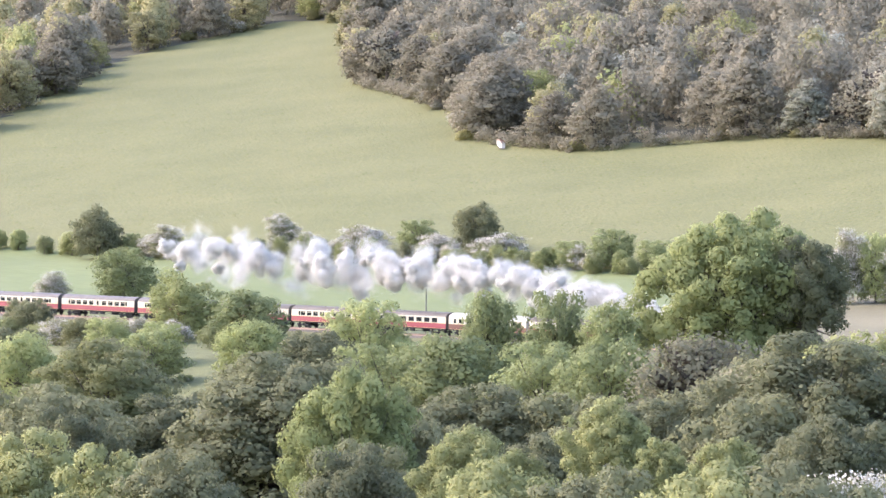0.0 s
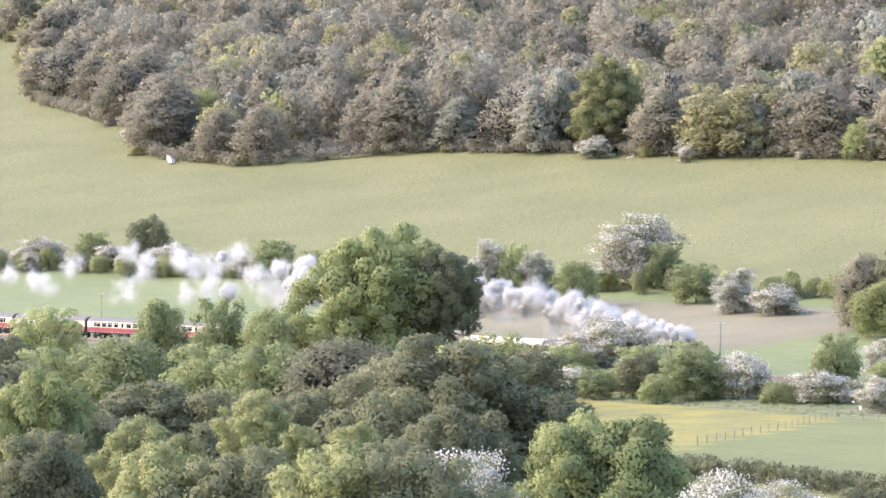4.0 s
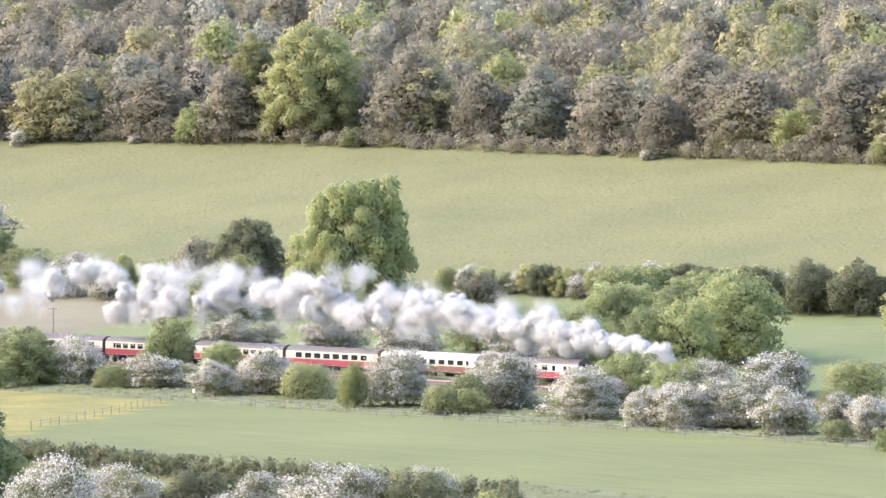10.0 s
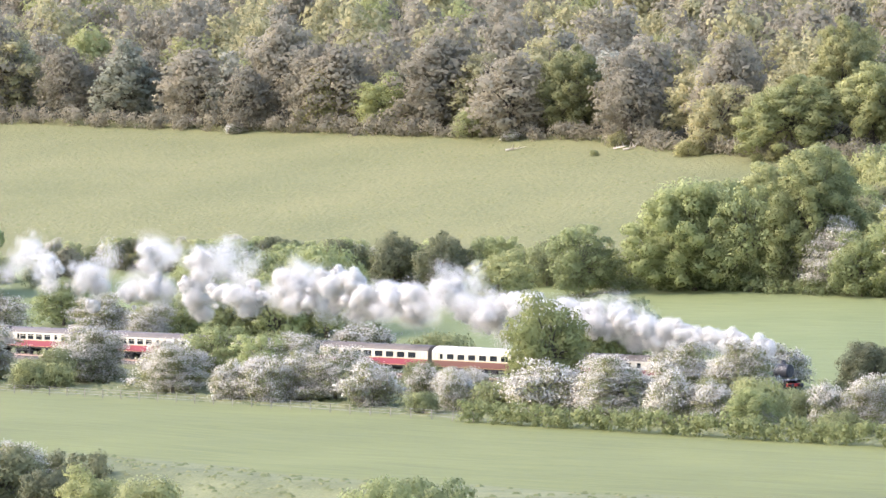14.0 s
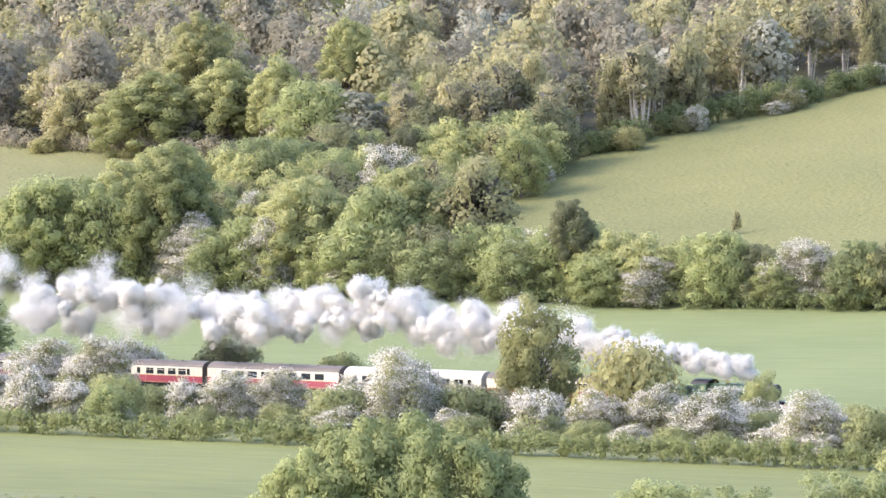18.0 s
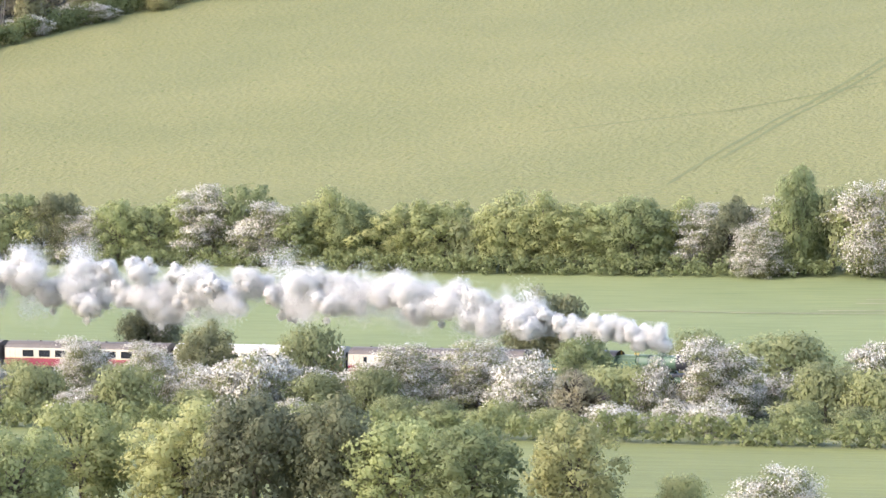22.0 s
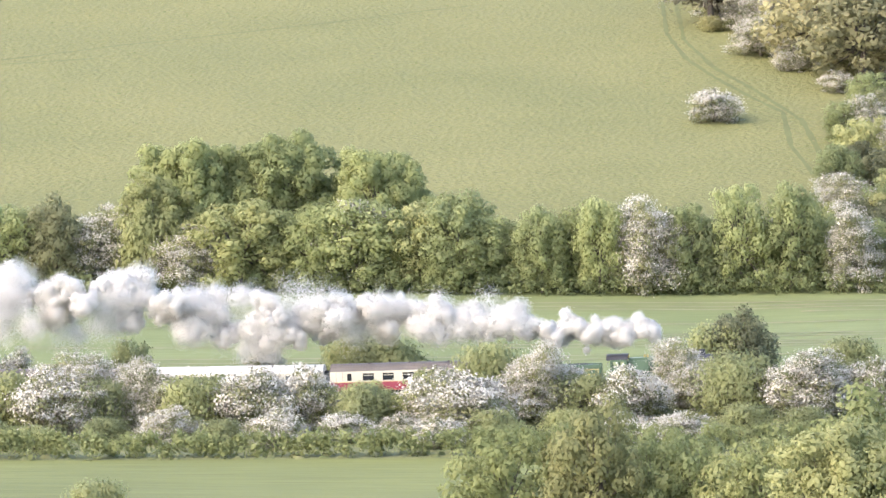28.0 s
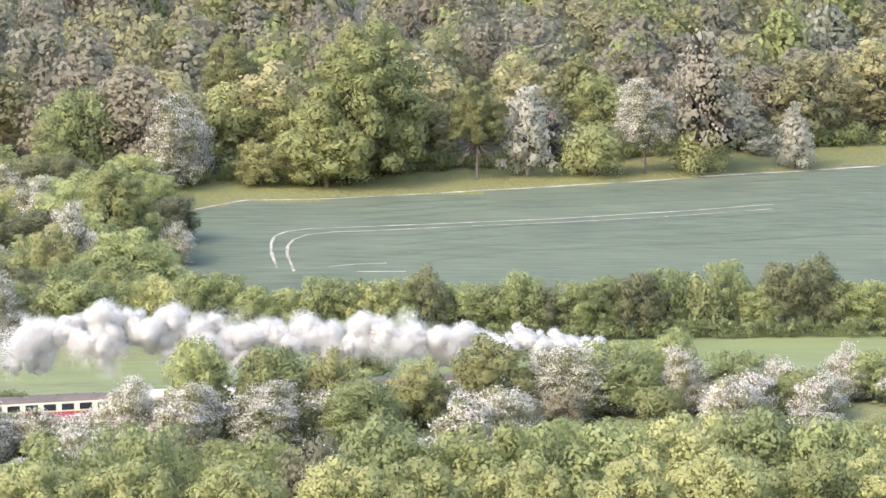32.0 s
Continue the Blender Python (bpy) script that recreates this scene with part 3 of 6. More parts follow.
plant("broad_dark", [(-516, -148.0, 13.8, 16.5), (-486, -150.0, 14.7, 18.2), (-477, -143.0, 12.8, 14.4), (-462, -138.0, 12.9, 14.2), (-443, -138.0, 13.2, 14.9), (-391, -240.0, 22.2, 11.1)], "trees below the fields")
plant("broad", [(-418, -195.0, 20.2, 10.1)], "trees below the fields")
plant("broad_brown", [(-394, -205.0, 20.0, 10.0)], "trees below the fields")
plant("hawthorn", [(-332, -215.0, 22.2, 11.1), (-346, -200.0, 20.3, 10.2), (-330, -185.0, 18.5, 9.3)], "trees below the fields")
plant("broad_brown", [(-602, 75.0, 12.2, 10.7), (-544, 84.8, 6.3, 11.1), (-594, 66.0, 13.4, 9.5)], "trees on the hillside")
plant("broad_light", [(-581, 60.0, 11.2, 18.8), (-481, 60.0, 7.7, 17.1), (-444, 78.0, 8.7, 16.0)], "trees on the hillside")
plant("bush", [(-506, -32.0, 1.6, 12.8), (-465, -30.0, 5.1, 7.3), (-429, -38.0, 4.1, 5.1), (-426, -36.0, 3.5, 5.1), (-428, -38.0, 3.7, 5.1), (-428, -34.0, 5.3, 5.1), (-357, -40.0, 2.7, 5.3), (-351, -33.0, 3.9, 6.0)], "bushes beside the railway")
plant("oak", [(-551, 62.0, 24.1, 18.8), (-423, 100.0, 16.7, 18.6)], "trees on the hillside")
plant("bush", [(-546, 80.0, 3.5, 7.4)], "trees on the hillside")
plant("bush", [(-431, 14.0, 4.9, 9.3), (-401, 14.0, 5.5, 9.7)], "bushes behind the railway")
plant("hawthorn", [(-557, -25.0, 8.3, 10.2), (-554, -20.0, 9.4, 11.0), (-515, -28.0, 6.0, 7.3), (-541, -40.0, 4.4, 9.0), (-412, -28.0, 6.0, 9.4), (-471, -24.0, 4.1, 7.0)], "bushes beside the railway")
plant("broad", [(-534, -32.0, 7.3, 10.7), (-520, -34.0, 7.5, 9.7), (-533, -42.0, 4.4, 7.2), (-519, -42.0, 4.3, 7.2), (-554, -30.0, 6.6, 8.5)], "bushes beside the railway")
plant("broad", [(-446, 40.0, 13.3, 12.9), (-457, 45.0, 12.3, 12.3), (-438, 20.0, 11.8, 9.4), (-444, 18.0, 10.7, 9.4), (-472, 40.0, 10.9, 9.9), (-489, 60.0, 10.9, 10.3)], "bushes behind the railway")
# beside the middle stretch
plant("broad", [(-425, 102.0, 16.3, 17.1), (-405, 106.0, 20.9, 13.5), (-391, 100.0, 9.6, 9.9), (-385, 102.0, 11.0, 10.7), (-366, 105.0, 14.8, 11.4), (-416, 150.0, 14.2, 12.5), (-367, 101.0, 10.6, 13.7), (-352, 100.0, 8.6, 11.9), (-338, 100.0, 8.9, 11.8), (-323, 100.0, 7.6, 8.5), (-421, 160.0, 12.4, 15.4), (-413, 101.0, 15.8, 10.9), (-415, 120.0, 18.3, 12.0), (-283, 101.0, 9.2, 8.3), (-325, 101.0, 7.2, 9.3), (-305, 101.0, 10.1, 8.4), (-174, 101.0, 13.2, 6.6), (-121, 102.0, 12.3, 6.2)], "trees on the hillside")
plant("hawthorn", [(-398, 104.0, 10.8, 5.9), (-392, 112.0, 12.3, 6.1), (-393, 150.0, 12.5, 7.9), (-295, 103.0, 8.1, 8.4), (-316, 100.0, 6.8, 6.9), (-394, 150.0, 12.6, 7.9), (-163, 101.0, 11.2, 9.8), (-127, 99.0, 8.0, 6.2), (-178, 99.0, 6.5, 6.3)], "trees on the hillside")
plant("broad_light", [(-381, 108.0, 15.7, 14.1), (-379, 104.0, 15.6, 13.1), (-365, 112.0, 16.7, 13.9), (-403, 150.0, 12.0, 13.2), (-384, 112.0, 15.1, 16.6), (-132, 101.0, 13.1, 7.6)], "trees on the hillside")
plant("ash", [(-355, 116.0, 18.0, 13.8)], "trees on the hillside")
plant("broad_dark", [(-330, 102.0, 14.1, 7.0)], "trees on the hillside")
plant("hawthorn", [(-356, -35.0, 4.8, 4.3), (-342, -34.0, 6.2, 9.9), (-332, -33.0, 7.3, 7.5), (-321, -36.0, 5.9, 6.1), (-316, -35.0, 5.3, 5.1), (-301, -33.0, 5.7, 4.4), (-297, -30.0, 6.3, 7.2), (-291, -28.0, 6.5, 5.6), (-273, -30.0, 8.8, 7.3), (-278, -22.0, 8.6, 8.1), (-253, -33.0, 5.7, 5.6), (-232, -32.0, 6.5, 8.7), (-220, -32.0, 6.5, 6.9), (-211, -25.0, 7.0, 6.3), (-203, -26.0, 6.8, 6.3), (-191, -28.0, 6.1, 7.9), (-246, -20.0, 5.3, 6.5), (-237, -22.0, 4.8, 7.0), (-224, -26.0, 4.0, 6.3), (-212, -22.0, 4.8, 7.4), (-197, -26.0, 4.6, 7.3), (-192, -21.0, 5.8, 6.7)], "bushes beside the railway")
plant("hawthorn", [(-177, -20.0, 6.5, 7.8), (-171, -16.0, 6.5, 7.8), (-161, -27.0, 5.0, 6.5), (-149, -26.0, 5.9, 4.8), (-143, -24.0, 7.8, 8.3), (-163, -24.0, 6.1, 7.3), (-122, -20.0, 7.3, 6.8), (-115, -14.0, 7.3, 4.1), (-83, -18.0, 7.4, 8.1)], "bushes beside the railway")
plant("bush", [(-312, -32.0, 5.8, 7.3), (-279, -34.0, 5.5, 7.9), (-212, -34.0, 5.5, 6.8), (-202, -34.0, 5.7, 7.3), (-267, -26.0, 5.4, 7.9), (-230, -24.0, 3.7, 5.8), (-217, -26.0, 4.2, 6.3), (-191, -12.0, 7.8, 7.1), (-184, -26.0, 4.3, 7.2), (-178, -26.0, 5.0, 5.5), (-155, -24.0, 5.3, 7.0), (-152, -26.0, 5.8, 7.7), (-133, -22.0, 5.9, 8.2), (-127, -24.0, 5.6, 7.1), (-111, -16.0, 7.4, 6.6), (-96, -24.0, 6.1, 8.5), (-89, -22.0, 6.5, 6.9)], "bushes beside the railway")
plant("broad_yellow", [(-266, -13.0, 13.4, 9.3)], "bushes beside the railway")
plant("broad_light", [(-237, -13.0, 6.8, 4.2), (-105, -14.0, 8.7, 9.3)], "bushes beside the railway")
plant("bush", [(-347, 12.0, 6.2, 6.4), (-308, 10.0, 5.7, 6.8), (-310, 12.0, 5.5, 6.8), (-157, 12.0, 6.5, 6.6), (-147, 12.0, 6.3, 10.7), (-126, 12.0, 6.1, 8.2)], "bushes behind the railway")
plant("broad_dark", [(-327, 12.0, 6.8, 8.3), (-220, 10.0, 8.0, 7.4), (-174, 14.0, 9.5, 9.2), (-220, 12.0, 7.5, 6.7), (-175, 14.0, 9.5, 9.1)], "bushes behind the railway")
plant("hawthorn", [(-341, 12.0, 6.1, 7.7), (-137, 12.0, 5.5, 7.1), (-95, 12.0, 5.8, 5.2)], "bushes behind the railway")
plant("oak", [(-204, -140.0, 16.0, 13.6), (-189, -150.0, 18.5, 11.3), (-207, -145.0, 14.8, 10.8)], "trees below the fields")
plant("broad", [(-275, -135.0, 6.5, 7.2), (-187, -123.0, 7.0, 8.6), (-180, -123.0, 6.8, 8.0), (-169, -123.0, 8.5, 8.8)], "trees below the fields")
plant("elder", [(-252, -15.0, 10.0, 11.0)], "bushes beside the railway")
plant("broad", [(-161, -12.0, 6.8, 6.1)], "bushes beside the railway")
plant("broad_dark", [(-203, -12.0, 7.3, 6.6)], "bushes beside the railway")
plant("broad_light", [(-168, -112.0, 8.6, 8.1), (-159, -112.0, 9.2, 8.9)], "trees in front of the railway")
plant("broad_dark", [(-152, -114.0, 9.6, 8.8), (-146, -112.0, 9.1, 7.9), (-119, -106.0, 3.4, 4.0)], "trees in front of the railway")
plant("broad", [(-140, -112.0, 7.7, 8.3), (-134, -112.0, 7.5, 7.8)], "trees in front of the railway")
plant("broad_yellow", [(-126, -112.0, 7.9, 7.3)], "trees in front of the railway")
plant("broad_brown", [(-155, -30.0, 5.6, 6.0)], "bushes beside the railway")
plant("hawthorn", [(-106, -124.0, 7.1, 6.4)], "trees below the fields")
plant("bush", [(-84, -124.0, 7.6, 7.5)], "trees below the fields")
plant("bush", [(-65, -106.0, 4.2, 5.2)], "trees in front of the railway")
# beside the last stretch
plant("oak", [(-93, 112.0, 16.5, 14.6), (-82, 116.0, 16.2, 15.4), (-69, 114.0, 15.1, 13.2)], "trees on the hillside")
plant("broad", [(-58, 104.0, 11.6, 10.2), (-71, 103.0, 10.8, 13.6), (-114, 102.0, 10.2, 9.0), (-120, 101.0, 12.6, 6.3), (-30, 101.0, 10.7, 6.1), (-24, 102.0, 12.8, 7.5), (-18, 102.0, 12.8, 7.5), (-41, 101.0, 11.4, 6.8), (-48, 101.0, 10.4, 6.8), (0, 160.0, 10.5, 11.7), (8, 122.0, 11.0, 12.5), (0, 103.0, 8.4, 11.4), (10, 104.0, 6.7, 8.6), (35, 60.0, 7.4, 11.9)], "trees on the hillside")
plant("broad_light", [(-85, 102.0, 11.0, 15.7), (-96, 105.0, 13.8, 10.3), (6, 150.0, 14.3, 10.7), (20, 112.0, 6.4, 11.6)], "trees on the hillside")
plant("bush", [(-60, 14.0, 8.4, 6.9), (-56, 12.0, 6.4, 8.6), (-83, 13.0, 7.0, 5.2), (-58, 13.0, 6.8, 10.4), (-22, 12.0, 7.1, 7.9), (-9, 10.0, 5.0, 6.6)], "bushes behind the railway")
plant("hawthorn", [(-82, -22.0, 6.4, 7.0), (-76, -18.0, 6.8, 5.4), (-65, -20.0, 6.0, 7.0), (-60, -19.0, 5.8, 5.4), (-46, -24.0, 6.1, 9.5), (-84, -24.0, 6.1, 8.1), (-75, -20.0, 6.4, 6.0), (-65, -24.0, 6.1, 8.1), (-60, -22.0, 5.8, 5.4), (-45, -28.0, 5.6, 10.1), (-38, -16.0, 5.9, 8.7), (-29, -22.0, 5.2, 7.0), (-25, -10.0, 6.4, 5.5), (-12, -22.0, 5.1, 9.1), (-38, -20.0, 7.6, 5.4), (-12, -22.0, 6.3, 8.5), (-6, -20.0, 5.1, 5.7), (5, -14.0, 5.5, 5.7), (-1, -28.0, 4.5, 6.1), (12, -20.0, 5.7, 7.9), (19, -18.0, 4.5, 6.8), (25, -16.0, 5.0, 8.0)], "bushes beside the railway")
plant("bush", [(-69, -20.0, 5.6, 7.0), (-107, -18.0, 7.2, 9.9), (-80, -22.0, 5.6, 6.5), (-71, -24.0, 6.0, 6.5), (-54, -26.0, 5.1, 6.9), (-43, -10.0, 6.4, 7.2), (-19, -22.0, 5.4, 6.4), (-6, -20.0, 4.1, 5.9), (-43, -14.0, 7.4, 7.5), (-19, -18.0, 6.1, 8.0), (31, -20.0, 4.5, 7.4)], "bushes beside the railway")
plant("broad", [(-54, -22.0, 4.7, 5.9), (12, -12.0, 9.0, 6.3), (20, -13.0, 9.6, 8.6)], "bushes beside the railway")
plant("broad_dark", [(-20, 12.0, 7.8, 7.5)], "bushes behind the railway")
plant("hawthorn", [(-69, 12.0, 6.6, 4.6)], "bushes behind the railway")
plant("hawthorn", [(-35, 101.0, 11.4, 8.0), (-11, 101.0, 10.4, 6.6), (-32.6, 207.5, 4.9, 7.0), (0, 130.0, 12.8, 6.4), (-5, 170.0, 9.1, 6.3)], "trees on the hillside")
plant("broad_light", [(-32, -120.0, 9.8, 7.6), (-21, -118.0, 9.2, 6.3), (-13, -120.0, 9.3, 7.1), (-4, -120.0, 10.0, 6.3)], "trees in front of the railway")
plant("broad_yellow", [(-25, -122.0, 13.0, 7.9)], "trees below the fields")
plant("broad", [(-18, -118.0, 8.7, 5.1)], "trees in front of the railway")
plant("broad_brown", [(-8, -122.0, 9.1, 5.8)], "trees below the fields")
plant("broad_yellow", [(-3, 125.0, 10.5, 9.6)], "trees on the hillside")
# below and above the dark crop
plant("broad_light", [(-4, -118.0, 12.5, 10.8), (11, -118.0, 12.2, 10.8), (32, -118.0, 12.5, 11.4), (51, -116.0, 13.0, 11.5), (69, -116.0, 12.5, 10.1)], "trees in front of the railway")
plant("broad", [(3, -116.0, 13.0, 10.4), (25, -116.0, 13.1, 10.4), (45, -116.0, 12.2, 11.0), (58, -115.0, 13.1, 11.1)], "trees in front of the railway")
plant("broad_brown", [(18, -120.0, 12.8, 8.8)], "trees in front of the railway")
plant("broad", [(39, -117.0, 12.6, 9.9), (64, -117.0, 12.3, 10.1)], "trees in front of the railway")
plant("broad_light", [(-6, -150.0, 19.4, 10.0), (26, -148.0, 18.8, 11.0), (42, -148.0, 18.7, 10.6), (58, -148.0, 18.4, 10.3)], "trees below the fields")
plant("broad", [(2, -148.0, 18.9, 10.5), (50, -150.0, 19.4, 11.1)], "trees below the fields")
plant("broad", [(10, -150.0, 18.9, 10.0), (34, -150.0, 19.0, 10.5), (64, -148.0, 18.5, 9.3)], "trees below the fields")
plant("broad_brown", [(18, -150.0, 19.3, 9.6)], "trees below the fields")
plant("hawthorn", [(4, -22.0, 8.1, 5.4), (10, -24.0, 7.4, 7.8), (19, -22.0, 6.9, 7.9), (40, -30.0, 5.9, 6.0), (44, -26.0, 6.1, 6.7), (53, -14.0, 7.8, 8.7), (65, -16.0, 7.1, 5.0), (69, -26.0, 5.6, 6.7), (76, -15.0, 5.5, 5.0), (79, -24.0, 5.1, 6.2), (84, -13.0, 6.0, 5.0)], "bushes beside the railway")
plant("broad", [(12, -12.0, 10.8, 6.8), (29, -24.0, 7.1, 8.5), (58, -14.0, 8.2, 9.3), (65, -10.0, 8.9, 5.7), (71, -14.0, 6.3, 7.5), (77, -20.0, 4.5, 8.1), (87, -14.0, 5.4, 6.9)], "bushes beside the railway")
plant("broad_yellow", [(19, -13.0, 9.5, 5.5), (26, -13.0, 8.6, 7.4), (36, -16.0, 7.6, 6.8), (44, -13.0, 9.0, 9.9)], "bushes beside the railway")
plant("broad", [(43, 90.0, 6.2, 3.1), (2, 140.0, 9.7, 9.8), (13, 190.0, 5.6, 7.3), (4, 118.0, 8.9, 10.9), (-3, 212.0, 5.3, 10.9), (2, 214.0, 14.6, 12.6)], "trees on the hillside")
plant("broad_light", [(-48, -24.0, 5.6, 6.8)], "bushes beside the railway")
plant("hawthorn", [(5, 140.0, 4.3, 6.8), (-10, 190.0, 7.0, 5.7), (-23, 250.0, 3.4, 7.1), (-28, 262.0, 6.7, 9.9), (-35, 296.0, 5.7, 8.4), (-30, 268.0, 2.1, 6.3), (16, 208.0, 13.4, 8.3), (91, 214.0, 14.8, 8.1), (18, 212.0, 13.8, 7.9)], "trees on the hillside")
plant("broad_yellow", [(-15, 242.0, 4.3, 9.6), (30, 210.0, 7.2, 9.2), (64, 212.0, 15.6, 8.0), (27, 240.0, 18.2, 10.6)], "trees on the hillside")
plant("broad_light", [(40, 209.0, 11.9, 15.1), (46, 213.0, 25.4, 19.4)], "trees on the hillside")
plant("whitebeam", [(72, 213.0, 14.7, 8.0), (116, 217.0, 10.6, 6.3)], "trees on the hillside")
plant("wood_brown", [(101, 216.0, 23.0, 13.5)], "trees on the hillside")
plant("bush", [(83, 213.0, 8.8, 11.6), (39, 210.0, 9.7, 10.5), (100, 214.0, 7.2, 9.9)], "trees on the hillside")
plant("hawthorn", [(-34, 300.0, 8.5, 8.6), (-28, 305.0, 9.4, 8.6), (-30, 285.0, 7.2, 9.5), (-26, 280.0, 8.0, 8.4), (-27, 266.0, 5.4, 7.8), (-22, 252.0, 4.2, 6.6), (-6, 210.0, 3.4, 6.4), (1, 185.0, 4.0, 5.7)], "trees on the hillside")
# lower trees and the edge of the long wood
plant("tall_dark", [(-448, -131.0, 17.8, 22.2)], "trees below the fields")
plant("broad_dark", [(-531, -35.0, 6.3, 12.4)], "bushes beside the railway")
plant("broad_dark", [(-571, -156.0, 16.6, 20.6), (-552, -150.0, 15.5, 17.5), (-488, -156.0, 13.6, 15.7), (-449, -165.0, 15.6, 14.5), (-461, -147.0, 14.0, 15.1), (-473, -124.0, 11.4, 12.2), (-456, -123.0, 10.7, 13.1), (-443, -145.0, 13.2, 14.7), (-421, -150.0, 15.0, 14.1), (-377, -230.0, 22.9, 11.5), (-334, -235.0, 24.6, 12.3), (-308, -235.0, 26.1, 13.1), (-438, -123.0, 9.0, 10.3), (-357, -142.0, 7.6, 8.1), (-338, -135.0, 6.6, 7.3), (-331, -136.0, 7.2, 8.4), (-321, -139.0, 6.1, 6.0)], "trees below the fields")
plant("broad_dark", [(-598, -110.0, 16.1, 16.3), (-510, -72.0, 9.0, 11.3)], "trees in front of the railway")
plant("broad", [(-450, -225.0, 20.0, 13.6), (-312, -240.0, 25.8, 12.9), (-253, -165.0, 16.1, 8.1), (-247, -165.0, 16.5, 8.2)], "trees below the fields")
plant("broad_brown", [(-421, -230.0, 20.4, 12.7), (-340, -240.0, 24.1, 12.1), (-466, -124.0, 12.7, 13.4)], "trees below the fields")
plant("oak", [(-465, -180.0, 22.2, 14.7), (-372, -165.0, 19.3, 17.1)], "trees below the fields")
plant("broad_light", [(-521, -72.0, 12.1, 12.9)], "trees in front of the railway")
plant("hawthorn", [(-375, -146.0, 8.3, 8.8), (-364, -146.0, 8.6, 8.7), (-351, -140.0, 7.1, 7.4), (-341, -139.0, 8.1, 8.4), (-333, -133.0, 6.5, 6.2), (-334, -143.0, 9.0, 8.9)], "trees below the fields")
plant("broad_light", [(-313, -140.0, 7.2, 7.0)], "trees below the fields")
plant("bush", [(-307, -138.0, 6.0, 7.5)], "trees below the fields")
plant("whitebeam", [(-808, 252.0, 13.8, 8.9), (-799, 256.0, 18.8, 12.7), (-681, 248.0, 16.7, 14.1), (-651, 246.0, 14.5, 9.2), (-870, 252.0, 15.6, 10.5), (-869, 258.0, 19.3, 9.6)], "trees on the hillside")
plant("hawthorn", [(-825, 250.0, 4.5, 4.5), (-847, 246.0, 4.9, 14.3)], "trees on the hillside")
plant("broad_light", [(-746, 252.0, 25.1, 19.6), (-454, 230.0, 20.1, 10.1), (-459, 215.0, 15.7, 10.8)], "trees on the hillside")
plant("wood_brown", [(-834, 254.0, 19.3, 11.6), (-575, 236.0, 13.6, 8.7), (-478, 214.0, 7.5, 11.0)], "trees on the hillside")
plant("wood_dark", [(-719, 252.0, 20.0, 18.1), (-698, 250.0, 14.8, 13.1), (-767, 250.0, 15.8, 13.6), (-641, 250.0, 19.5, 17.2), (-618, 240.0, 16.0, 16.9), (-591, 238.0, 12.8, 14.3), (-539, 232.0, 15.6, 13.8), (-512, 228.0, 19.1, 15.5)], "trees on the hillside")
plant("broad_yellow", [(-767, 258.0, 21.9, 11.0), (-853, 256.0, 21.1, 15.7), (-554, 234.0, 17.0, 13.9), (-854, 258.0, 21.1, 15.7), (-484, 225.0, 22.3, 11.2)], "trees on the hillside")
plant("bush", [(-727, 244.0, 4.5, 7.2), (-574, 228.0, 6.3, 7.6)], "trees on the hillside")
plant("broad", [(-774, 248.0, 9.3, 8.7), (-442, 200.0, 14.3, 15.3)], "trees on the hillside")

# ---- hedge beyond the strip field ----


def hedge_height(x):
    return float(np.interp(x, (-1000, -700, -560, -440, -400, -320, -290, -100, -70, 0, 10, 60, 180), (4.5, 4.5, 5, 7, 10, 10, 8.5, 10.5, 10, 9.5, 8.5, 8.5, 9)))


def far_hedge():
    x = -990.0
    while x < 190:
        h = hedge_height(x)
        if x > -560 or random.random() < 0.55:
            kind = random.choice(("broad", "broad", "broad_dark", "broad_light", "bush", "hawthorn" if x < 8 else "broad"))
            k = random.uniform(0.75, 1.1)
            grow(kind, x, 103 + random.uniform(-1.5, 3), h * k, h * random.uniform(0.75, 1.0), group="hedge trees")
        x += h * random.uniform(0.38, 0.55)


far_hedge()

# ---- woods ----


def low_crown(rng, h, d, n, count, size):
    lobes = lobes_for(rng, h, d, n, 0.5, "dome" if rng.random() < 0.6 else "tall")
    return joined([core(rng, lobes, 0.8, 9, size * 1.6), sprays(rng, lobes, count, size, up=0.5, scatter=0.16)])


